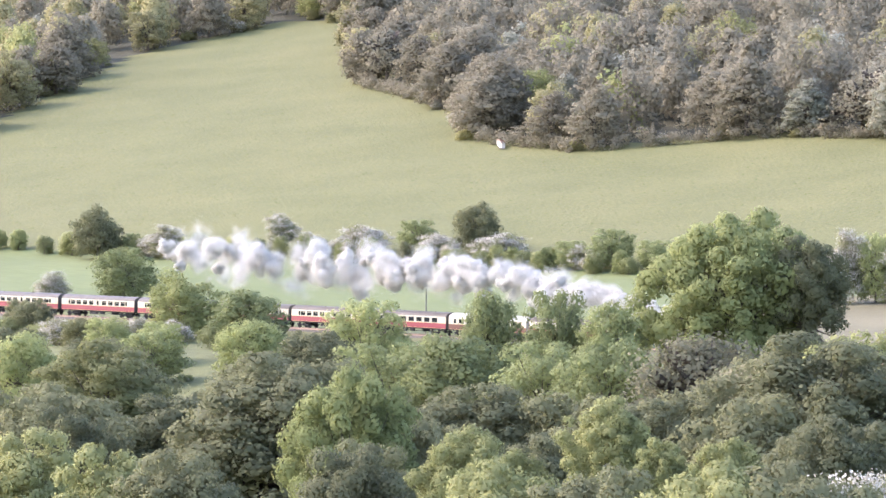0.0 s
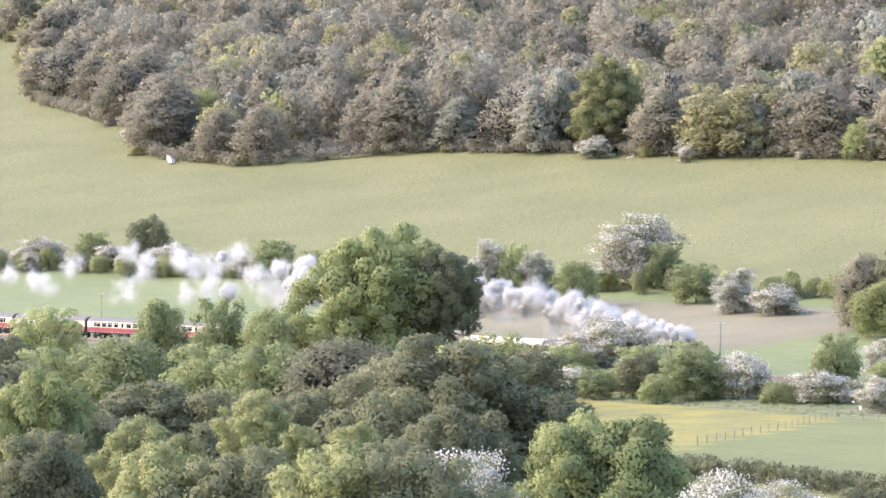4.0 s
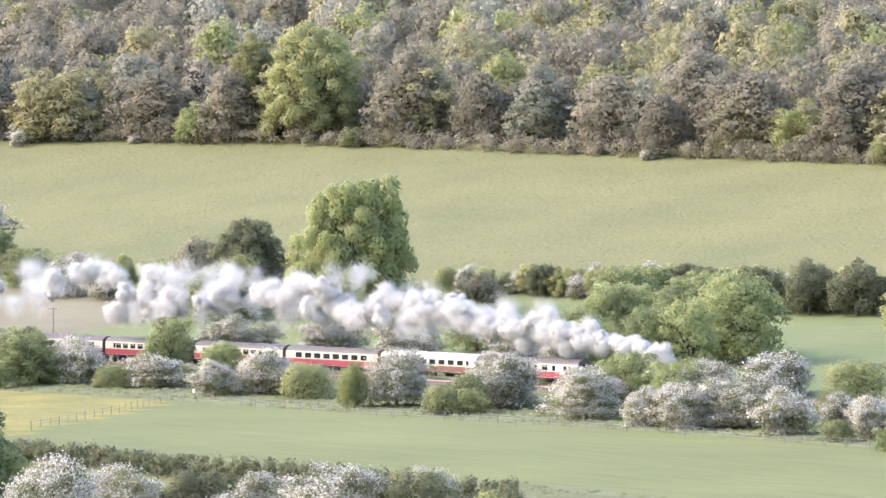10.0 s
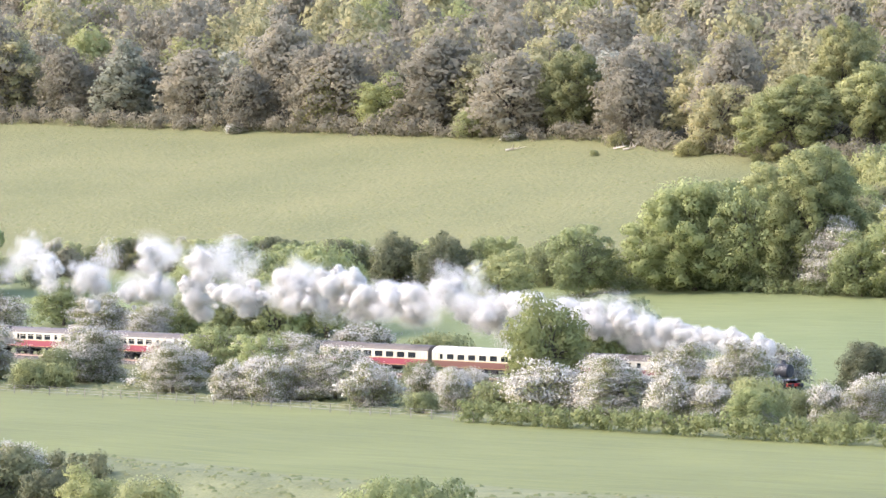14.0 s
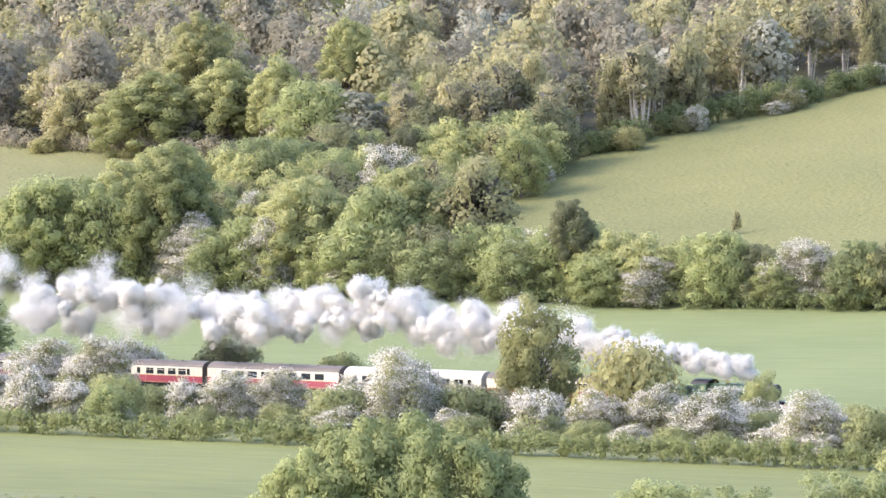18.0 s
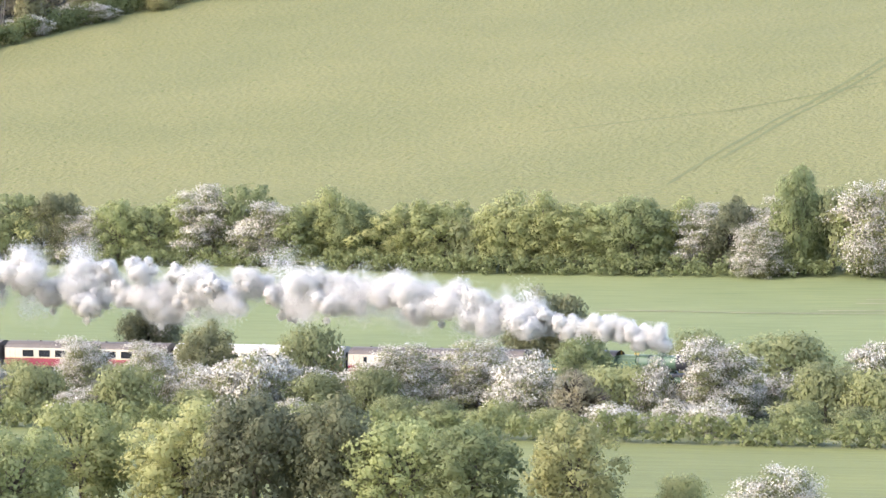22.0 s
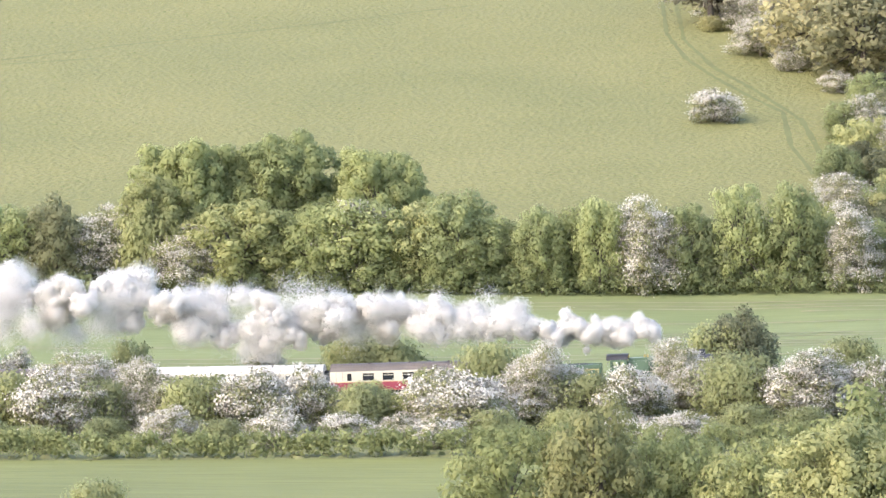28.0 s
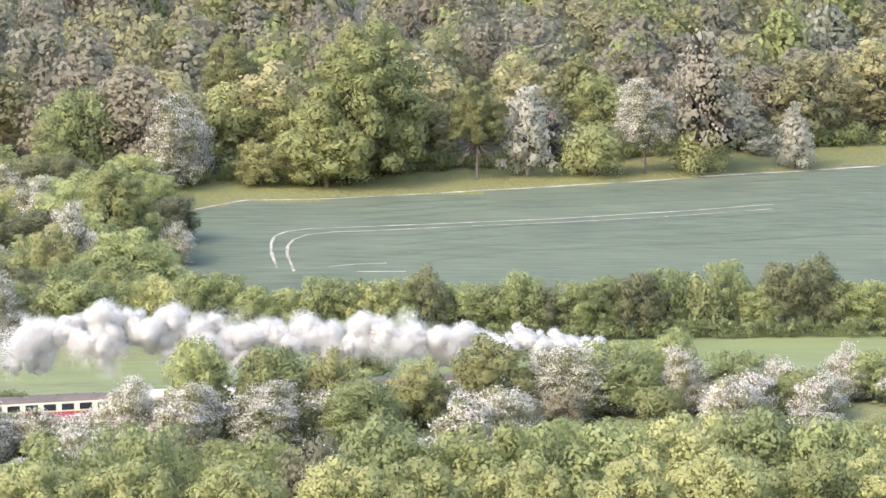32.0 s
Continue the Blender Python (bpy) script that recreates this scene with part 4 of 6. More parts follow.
def build_wood(which, name, label, x0, x1, step, far):
    """The wood's edge as trees of their own, the wood behind it as one mass of crowns."""
    rng = np.random.default_rng(70 + which)
    kinds = ("wood_dark", "wood_mid", "wood_brown", "broad_light", "whitebeam", "broad_yellow")
    share = np.array([0.40, 0.31, 0.12, 0.10, 0.04, 0.03] if which < 3 else [0.32, 0.36, 0.14, 0.10, 0.04, 0.04])
    dusky = np.array([0.74, 0.10, 0.08, 0.03, 0.03, 0.02])
    forms = [low_crown(rng, 15, 14, 20, 1000, 0.72) for i in range(8)]
    chunks, slots = [], []
    x = x0
    while x < x1:
        w = 190.0
        rank = 0
        while w < (far if x < -840 or which != 1 else 400):
            px, pw = x + rng.uniform(-0.4, 0.4) * step, w + rng.uniform(-0.4, 0.4) * step
            if in_wood(px, pw) == which:
                edge = not all(in_wood(px + a, pw + b) for a, b in ((0, -9), (9, 0), (-9, 0), (0, -18)))
                k = int(rng.choice(len(kinds), p=dusky if px < -850 and which == 1 else share))
                if edge and which == 1 and px > -425:
                    for j in range(4):
                        grow("pole_ash" if j else "wood_mid", px + rng.uniform(-7, 7), pw + rng.uniform(-3, 8), rng.uniform(12, 17), rng.uniform(4.5, 7), group="trees at the wood edge")
                    for j in range(4):
                        grow("hawthorn" if rng.random() < 0.4 else "elder", px + (rng.uniform(2, 8) if px > -400 else rng.uniform(-7, 7)), pw + rng.uniform(-9, 5 if px > -400 else -2), rng.uniform(2.2, 4.5), rng.uniform(4, 6.5), group="bushes at the wood edge")
                elif edge:
                    kind = kinds[k]
                    h = {"wood_dark": 15, "wood_mid": 14, "wood_brown": 13, "broad_light": 13, "whitebeam": 11, "broad_yellow": 10}[kind] * rng.uniform(0.75, 1.2)
                    grow(kind, px, pw, h, h * rng.uniform(0.9, 1.2), group="trees at the wood edge")
                    if rng.random() < 0.6:
                        grow("hawthorn" if rng.random() < 0.35 else "elder", px + rng.uniform(-4, 4), pw - 5, rng.uniform(1.8, 4), rng.uniform(3.5, 6), group="bushes at the wood edge")
                else:
                    v, f, n = forms[int(rng.integers(len(forms)))]
                    a = rng.uniform(0, 6.283)
                    s = rng.uniform(0.75, 1.15)
                    r = np.array(((math.cos(a), -math.sin(a), 0), (math.sin(a), math.cos(a), 0), (0, 0, rng.uniform(0.85, 1.15))))
                    chunks.append((v @ r.T * s + np.array(spot(px, pw)), f, n @ r.T))
                    slots.append(np.full(len(f), k))
            w += step
        x += step
    v, f, n = joined(chunks)
    me = quad_mesh(name, v, f, [LEAF[k] for k in kinds], np.concatenate(slots), n)
    tagged(new(name, me), label, "wood", kind="stuff")


build_wood(1, "wood_on_hillside", "dense mixed wood of dark and light trees on the hillside", -1240, -290, 13, 470)
build_wood(2, "wood_at_far_corner", "dense mixed wood beyond the top of the meadow", -1400, -1140, 14, 500)
build_wood(3, "wood_above_crop", "dense mixed wood above the dark crop field", -60, 180, 12, 360)



def verge_bushes():
    """Bushes and may trees that close the railway's near bank."""
    x = -330.0
    while x < 190:
        kind = random.choice(("bush", "hawthorn", "hawthorn", "bush", "broad"))
        grow(kind, x, random.uniform(-38, -30), random.uniform(2.4, 3.6), random.uniform(5, 7.5), group="bushes beside the railway")
        x += random.uniform(4.2, 6.6)
    x = -385.0
    while x < 130:
        w = random.uniform(-22, -13)
        h = max(1.8, rise(x) + random.uniform(2.0, 3.2) + (0.4 if x > -300 else 0.0) - land(x, w))
        if random.random() < 0.93:
            grow(random.choice(("bush", "hawthorn", "hawthorn", "broad_brown", "hawthorn")), x, w, h, h * random.uniform(1.2, 1.6), group="bushes beside the railway")
        x += random.uniform(4.0, 6.2)


verge_bushes()


def valley_bushes():
    """Scrub on the bank along the first stretch."""
    x = -860.0
    while x < -500:
        w = random.uniform(-46, -13)
        top = random.uniform(0.6, 1.9)
        kind = random.choice(("bush", "hawthorn", "bush", "broad_dark", "broad"))
        h = max(1.8, top - land(x, w))
        grow(kind, x, w, h, h * random.uniform(1.1, 1.7), group="bushes beside the railway")
        x += random.uniform(3.2, 5.4)


valley_bushes()

# ---- low hedge along the railway's near side ----


def low_hedge(name, label, x0, x1, w, tall, count, material, seed):
    rng = np.random.default_rng(seed)
    x = x0
    lobes = []
    while x < x1:
        for k in range(4):
            p = spot(x + rng.uniform(-0.8, 0.8), (w if not callable(w) else w(x)) + rng.uniform(-1.2, 1.2))
            r = rng.uniform(0.7, 1.15) * tall * 0.34
            lobes.append((p.x, p.y, p.z + rng.uniform(0.1, 0.72) * tall, r, r * rng.uniform(0.8, 1.1)))
        x += tall * 0.36
    v, f, n = joined([sprays(rng, lobes, count // 2, 0.4, reach=(0.2, 0.8), whole=0.0), sprays(rng, lobes, count, 0.24, reach=(0.6, 1.1), whole=0.0)])
    tagged(new(name, quad_mesh(name, v, f, [material], soft=n)), label, "hedge", kind="stuff")


def edge_hedge(name, label, points, tall, count, material, seed):
    """A hedge along points (x, metres beyond the railway)."""
    rng = np.random.default_rng(seed)
    lobes = []
    for (xa, wa), (xb, wb) in zip(points, points[1:]):
        n = max(1, int(math.hypot(xb - xa, wb - wa) / (tall * 0.3)))
        for i in range(n):
            p = spot(xa + (xb - xa) * i / n + rng.uniform(-1.5, 1.5), wa + (wb - wa) * i / n + rng.uniform(-1.5, 1.5))
            r = rng.uniform(0.6, 1.2) * tall * 0.5
            lobes.append((p.x, p.y, p.z + rng.uniform(0.1, 0.6) * tall, r, r * rng.uniform(0.8, 1.1)))
    v, f, n = joined([sprays(rng, lobes, count // 2, 0.5, reach=(0.2, 0.8), whole=0.0), sprays(rng, lobes, count, 0.34, reach=(0.6, 1.1), whole=0.0)])
    tagged(new(name, quad_mesh(name, v, f, [material], soft=n)), label, "hedge", kind="stuff")


edge_hedge("wood_edge_hedge", "dense dark green hedge along the foot of the rising wood", [(-401, 190)] + list(EDGE_RISE[:6]), 5.0, 26000, LEAF["hedge"], 8)
edge_hedge("long_wood_foot", "dark undergrowth along the foot of the long wood", [(x, w - 1) for x, w in EDGE_MID[1:]], 4.0, 60000, LEAF["wood_dark"], 9)
edge_hedge("crop_wood_foot", "green undergrowth along the foot of the wood above the crop", [(x, w + 11) for x, w in EDGE_CROP[:5]], 4.0, 20000, LEAF["hedge"], 10)
def bramble_line(x):
    return float(np.interp(x, (-345, -208, -130, 200), (-46.3, -45.3, -42.5, -42.5)))


low_hedge("bramble_hedge", "long low bramble hedge between railway bank and field", -345, 200, bramble_line, 3.0, 60000, LEAF["hedge"], 5)
low_hedge("hedge_bottom", "thick green undergrowth along the foot of the far hedge", -450, 190, 99.5, 3.0, 52000, LEAF["broad"], 6)
low_hedge("lower_hedge", "dark hedge with brambles on the bank below the field", -420, -330, -122, 2.8, 13000, LEAF["broad_dark"], 7)

# ---- scrub on the slopes ----


def scrub():
    rng = np.random.default_rng(31)
    kinds = ("broad", "broad_light", "broad", "broad_light", "hawthorn", "broad_dark", "ash")
    for w in range(108, 200, 7):
        x = -432 + (w - 115) * 0.1
        while x < -384:
            kind = kinds[int(rng.integers(len(kinds)))]
            h = rng.uniform(7, 13) * (0.55 if kind == "hawthorn" else 1)
            grow(kind, x + rng.uniform(-2, 2), w + rng.uniform(-2, 2), h, h * rng.uniform(0.75, 1.0), group="scrub on the slope")
            x += rng.uniform(6, 10)
    for w in range(106, 210, 6):
        x = -12.0
        while x < 13:
            kind = kinds[int(rng.integers(6))]
            h = rng.uniform(4, 7.5)
            grow(kind, x + rng.uniform(-2, 2), w + rng.uniform(-2, 2), h, h * rng.uniform(0.9, 1.2), group="scrub on the slope")
            x += rng.uniform(5, 8)


scrub()

# ---- grass tufts ----


def tufts(name, label, count, x0, x1, w0, w1, allowed, tall, material, seed):
    """Loose tufts of longer grass over a field, each a low ragged mound."""
    rng = np.random.default_rng(seed)
    vs, ns = [], []
    while len(vs) < count * 5:
        x, w = rng.uniform(x0, x1), rng.uniform(w0, w1)
        if field_kind(x, w) not in allowed:
            continue
        p = np.array(spot(x, w, -0.03))
        h = tall * rng.uniform(0.5, 1.4)
        turn = rng.uniform(0, 1.57)
        low, top = [], []
        for k in range(4):
            a = turn + k * 1.5708 + rng.uniform(-0.3, 0.3)
            out = np.array((math.cos(a), math.sin(a), 0.0))
            low.append((p + out * h * rng.uniform(0.9, 1.6), out))
            top.append((p + out * h * rng.uniform(0.3, 0.8) + (0, 0, h * rng.uniform(0.4, 0.7)), out))
        for k in range(4):
            n = (k + 1) % 4
            vs.append((low[k][0], low[n][0], top[n][0], top[k][0]))
            ns += [out * 0.3 + (0, 0, 0.95) for out in (low[k][1], low[n][1], top[n][1], top[k][1])]
        vs.append([q[0] for q in top])
        ns += [np.array((0, 0, 1.0))] * 4
    v = np.array(vs).reshape(-1, 3)
    me = quad_mesh(name, v, np.arange(len(v)).reshape(-1, 4), [material], soft=np.array(ns))
    tagged(new(name, me), label, "grass", kind="stuff")


TUFT = mat("tussock_grass", (0.115, 0.128, 0.042), rough=0.95, var=0.06, scale=5.0, alt=(0.160, 0.152, 0.058), island=0.7)
TUFT_TALL = mat("tall_verge_grass", (0.098, 0.116, 0.042), rough=0.95, var=0.1, scale=5.0, alt=(0.150, 0.150, 0.062), island=0.6)
tufts("meadow_tussocks", "scattered tussocks of coarse grass on the hillside meadow", 6000, -1250, -402, 108, 330, (0,), 0.27, TUFT, 51)
tufts("upper_meadow_tussocks", "scattered tussocks of coarse grass on the upper meadow", 4000, -402, 10, 108, 330, (8,), 0.25, TUFT, 52)
tufts("verge_grass", "tall rough grass along the railway bank and field edge", 9000, -620, 130, -54, -8, (6,), 0.4, TUFT_TALL, 53)
tufts("bank_grass", "tall rough grass on the bank below the field", 4000, -520, 130, -128, -100, (6,), 0.35, TUFT_TALL, 54)

# ---- wheel tracks and tramlines ----
CHALKDIM = mat("dark_wheel_mark", (0.09, 0.11, 0.075), rough=0.95, var=0.2, scale=2.0)
CHALKWORN = mat("chalk_and_trodden_crop", (0.10, 0.10, 0.07), rough=0.95, var=0.2, scale=3.0, alt=(0.36, 0.33, 0.26), bump=0.3, fine=5)
WORN = mat("worn_grass", (0.101, 0.110, 0.036), rough=0.95, var=0.16, scale=3.0)


def ribbon(name, points, width, material, label, lift=0.05):
    """A worn strip over the ground through points (x, metres beyond the railway)."""
    fine = []
    for (xa, wa), (xb, wb) in zip(points, points[1:]):
        n = max(1, int(math.hypot(xb - xa, wb - wa) / 2))
        fine += [(xa + (xb - xa) * i / n, wa + (wb - wa) * i / n) for i in range(n)]
    fine.append(points[-1])
    vs, fs = [], []
    for i, (x, w) in enumerate(fine):
        a, b = fine[max(0, i - 1)], fine[min(len(fine) - 1, i + 1)]
        dx, dw = b[0] - a[0], b[1] - a[1]
        k = width * random.uniform(0.6, 1.3) / 2 / math.hypot(dx, dw)
        vs += [spot(x - dw * k, w + dx * k, lift), spot(x + dw * k, w - dx * k, lift)]
        if i:
            fs.append((2 * i - 2, 2 * i - 1, 2 * i + 1, 2 * i))
    me = bpy.data.meshes.new(name)
    me.from_pydata(vs, [], fs)
    me.materials.append(material)
    tagged(new(name, me), label, "track", kind="structure")


ribbon("tramline_outer", [(28.9, 146.0), (28.7, 158.1), (29.0, 163.6), (29.8, 168.6), (31.9, 172.4), (35.7, 174.6), (45.5, 175.6), (57.9, 176.6), (70.5, 178.3), (84.8, 181.6), (107.5, 187.5)], 0.45, CHALKWORN, "white chalky tramline curving through the crop")
ribbon("tramline_inner", [(31.2, 143.5), (30.9, 155.9), (31.3, 161.4), (32.4, 165.8), (34.6, 169.6), (38.7, 171.7), (45.3, 172.3), (57.7, 173.8), (70.2, 175.4), (84.5, 178.5), (107.0, 184.2)], 0.45, CHALKWORN, "white chalky tramline curving through the crop")
ribbon("crop_margin", [(15.5, 186.0), (18.2, 189.3), (21.6, 192.5), (26.8, 197.3), (38.6, 198.2), (51.4, 200.2), (64.5, 203.0), (77.6, 205.0), (88.0, 207.0), (105.7, 211.0), (130.4, 219.0)], 0.8, CHALKWORN, "bare chalk margin along the top of the crop")
ribbon("tramline_low", [(36.4, 146.3), (40.5, 147.9), (44.8, 148.5)], 0.4, CHALKWORN, "short pale wheel mark in the crop")
ribbon("tramline_lower", [(40.1, 142.9), (43.3, 143.1), (47.2, 143.2)], 0.4, CHALKWORN, "short pale wheel mark in the crop")
ribbon("tramline_right", [(90.5, 183.9), (107.3, 190.0), (118.8, 194.9), (127.2, 197.5)], 0.6, CHALKDIM, "dark wheel mark through the crop")
ribbon("tramline_right_low", [(74.0, 177.5), (96.1, 180.5), (110.2, 186.3)], 0.5, CHALKDIM, "dark wheel mark through the crop")
ribbon("faint_drill_line_1", [(37.3, 190.1), (67.5, 197.8), (92.9, 202.0), (109.8, 206.1), (129.5, 210.9)], 0.3, CHALKDIM, "faint dark drill line through the crop")
ribbon("faint_drill_line_2", [(39.5, 184.8), (67.0, 192.6), (92.2, 196.6), (109.0, 200.7), (128.5, 205.2)], 0.3, CHALKDIM, "faint dark drill line through the crop")
ribbon("faint_drill_line_3", [(41.7, 180.1), (66.5, 187.7), (91.6, 191.8), (108.2, 195.8), (127.6, 200.2)], 0.3, CHALKDIM, "faint dark drill line through the crop")
ribbon("faint_drill_line_4", [(43.3, 166.2), (65.1, 173.8), (89.6, 177.5), (105.9, 181.3), (124.9, 185.5)], 0.3, CHALKDIM, "faint dark drill line through the crop")
ribbon("faint_drill_line_5", [(45.4, 160.6), (64.5, 167.9), (88.8, 171.5), (105.0, 175.4), (123.8, 179.6)], 0.3, CHALKDIM, "faint dark drill line through the crop")
ribbon("faint_drill_line_6", [(47.4, 154.9), (63.9, 162.3), (88.0, 165.8), (104.0, 169.4), (122.7, 173.4)], 0.3, CHALKDIM, "faint dark drill line through the crop")
ribbon("faint_drill_line_7", [(49.4, 149.2), (63.3, 156.7), (87.2, 160.2), (103.1, 163.7), (121.6, 167.7)], 0.3, CHALKDIM, "faint dark drill line through the crop")
ribbon("meadow_track_upper", [(-198.9, 311.8), (-203.6, 292.6), (-205.7, 258.7), (-206.4, 229.6), (-208.0, 202.6), (-209.2, 171.3), (-209.3, 153.9)], 0.7, WORN, "worn wheel track across the meadow")
ribbon("meadow_track_lower", [(-196.3, 311.7), (-201.3, 291.3), (-203.6, 258.6), (-204.6, 229.6), (-206.3, 202.6), (-207.1, 171.2)], 0.7, WORN, "worn wheel track across the meadow")
ribbon("meadow_path", [(-242.4, 192.6), (-218.5, 207.3), (-187.1, 245.3), (-153.4, 255.8), (-131.5, 261.9)], 0.6, WORN, "faint path across the meadow")
ribbon("meadow_path_right", [(-46.2, 313.2), (-43.6, 281.7), (-39.2, 258.8), (-31.7, 237.1), (-23.0, 214.5), (-21.0, 189.3), (-17.3, 169.7)], 0.8, WORN, "worn track rounding the wood corner")
ribbon("meadow_path_corner", [(-44.0, 313.2), (-40.6, 276.3), (-35.1, 253.6), (-27.4, 232.3), (-20.0, 207.8), (-16.0, 177.4)], 0.8, WORN, "worn track rounding the wood corner")
ribbon("meadow_path_top", [(-146.5, 261.5), (-122.6, 279.8), (-100.6, 292.2), (-77.6, 309.1)], 0.6, WORN, "faint path across the meadow")

SWATH = mat("dry_swath", (0.198, 0.178, 0.099), rough=0.95, var=0.25, scale=3.0)
for k in range(20):
    x0 = random.uniform(-190, 20)
    w0 = 38 + 2.9 * k
    ribbon("swath_%d" % (k + 1), [(x0, w0), (x0 + random.uniform(50, 110), w0 + random.uniform(-1, 1))], 0.6, SWATH, "pale dry swath of cut grass in the strip field")

# ---- fences, poles ----
WIRE = mat("fence_wire", (0.3, 0.29, 0.28), rough=0.5, metal=0.8, var=0.1)


def post_mesh(h, t):
    bm = bm_new()
    box(bm, 0, 0, h / 2 - 0.2, t, t, h + 0.4, 0.015)
    me = bpy.data.meshes.new("post")
    bm.to_mesh(me)
    bm.free()
    me.materials.append(WOODGREY)
    return me


POST = post_mesh(1.1, 0.09)


def fence(points, label):
    """Posts with three wires along points (x, metres beyond the railway)."""
    first = spot(*points[0])
    ob = thing("fence", label, "fence", at=Matrix.Translation(first))
    places = []
    for (xa, wa), (xb, wb) in zip(points, points[1:]):
        n = max(1, int(math.hypot(xb - xa, wb - wa) / 3.2))
        places += [(xa + (xb - xa) * i / n, wa + (wb - wa) * i / n) for i in range(n)]
    for x, w in places:
        piece("post", POST, ob, Matrix.Translation(spot(x, w) - first) @ pose(0, 0, 0, random.uniform(-4, 4), random.uniform(-4, 4), random.uniform(0, 90)))
    for z in (0.45, 0.8, 1.12):
        vs, fs, last = [], [], None
        for a, b in zip(places, places[1:]):
            last = limb(vs, fs, spot(a[0], a[1], z) - first, spot(b[0], b[1], z) - first, 0.012, 0.012, 4, root=last)
        piece("wire", quad_mesh("wire", vs, fs, [WIRE]), ob)


fence([(-478, -43.5), (-430, -46), (-380, -46.5), (-340, -46.5)], "old wooden post and wire fence beside the railway")
fence([(-478, -44), (-462, -66), (-443, -98)], "post and wire fence between yellow meadow and green field")


def pole(x, w, h):
    ob = thing("telegraph_pole", "weathered wooden telegraph pole with crossarm beside the railway", "pole", at=Matrix.Translation(spot(x, w)))
    bm = bm_new()
    tube(bm, 0, 0, h / 2 - 0.3, 0.13, h + 0.6, "Z", r2=0.09, seg=10)
    part("post", bm, WOODGREY, ob)
    bm = bm_new()
    box(bm, 0, 0, h - 0.35, 2.2, 0.1, 0.12)
    part("crossarm", bm, WOODGREY, ob)
    for i in range(4):
        bm = bm_new()
        tube(bm, -0.95 + 0.63 * i, 0, h - 0.2, 0.05, 0.18, "Z", r2=0.03, seg=8)
        part("insulator", bm, ROOFWHITE_EARLY, ob)


ROOFWHITE_EARLY = mat("white_ceramic", (0.75, 0.74, 0.70), rough=0.3, var=0.05)
pole(-727.4, 9.0, 8.5)
pole(-564.8, 9.0, 8.1)

# ---- small things about the fields ----
HIVE = mat("hive_paint", (0.62, 0.58, 0.52), rough=0.8, var=0.12, scale=0.4)
HIVELID = mat("hive_lid", (0.30, 0.15, 0.11), rough=0.7, var=0.2, scale=0.4)
REDPAINT = mat("machine_red", (0.52, 0.10, 0.06), rough=0.55, var=0.25, scale=0.5)
RUSTY = mat("machine_rust", (0.24, 0.13, 0.09), rough=0.8, var=0.3, scale=0.4)
TYRE = mat("machine_tyre", (0.035, 0.033, 0.03), rough=0.9, var=0.3, scale=0.3)
DEADWOOD = mat("dead_wood", (0.42, 0.37, 0.30), rough=0.9, var=0.25, scale=0.5, bump=0.3)
SIGNWHITE = mat("sign_white", (0.75, 0.74, 0.72), rough=0.6, var=0.05, scale=0.4)


def beehive(x, w):
    p = spot(x, w)
    hive = thing("beehive", "white painted wooden beehive with a brown lid at the wood edge", "beehive", "beehives", at=pose(p.x, p.y, p.z))
    bm = bm_new()
    for sx in (-0.45, 0.45):
        box(bm, sx, 0, 0.15, 0.12, 0.9, 0.3)
    part("stand", bm, WOODGREY, hive)
    for k in range(2):
        bm = bm_new()
        box(bm, 0, 0, 0.58 + 0.56 * k, 1.15, 0.95, 0.54, 0.03)
        part("hive_box", bm, HIVE, hive)
    bm = bm_new()
    box(bm, 0, 0, 1.47, 1.3, 1.1, 0.12, 0.02)
    part("lid", bm, HIVELID, hive)


for k in range(4):
    beehive(-967.5 + 1.9 * k, 237.6 - 1.5 * k)


def dead_branch(x, w, length, seed):
    """A fallen bough with a few bare forks."""
    rng = np.random.default_rng(seed)
    vs, fs = [], []
    a = rng.uniform(-0.4, 0.4)
    tip = (math.cos(a) * length, math.sin(a) * length, 0.5)
    root = limb(vs, fs, (0, 0, 0.12), tip, 0.2, 0.09, 7)
    for k in range(6):
        f = rng.uniform(0.2, 0.95)
        base = tuple(c * f for c in tip)
        limb(vs, fs, base, (base[0] + rng.uniform(-1.2, 1.5), base[1] + rng.uniform(-1, 1), rng.uniform(0.3, 1.7)), 0.09, 0.03, 5, root=None)
    p = spot(x, w)
    ob = new("fallen_branch", quad_mesh("fallen_branch", vs, fs, [DEADWOOD]))
    ob.matrix_basis = pose(p.x, p.y, p.z)
    tagged(ob, "bleached fallen dead branch lying in the meadow grass", "branch", "fallen branches")


for k, (x, w, n) in enumerate(((-531, 217, 3.6), (-528, 216, 2.4), (-554.5, 214, 2.8), (-593, 233, 2.6), (-586, 231, 1.8), (-838, 246, 3.0))):
    dead_branch(x, w, n, k + 3)

grow("ash", -329.5, 150, 3.6, 1.7)
grow("bush", -529.9, 209.5, 1.2, 1.8)
grow("bush", -489.5, 206, 1.6, 3.6)
grow("hawthorn", -923, 241.5, 2.6, 3.2)
grow("hawthorn", -817, 241, 3.4, 3.0)


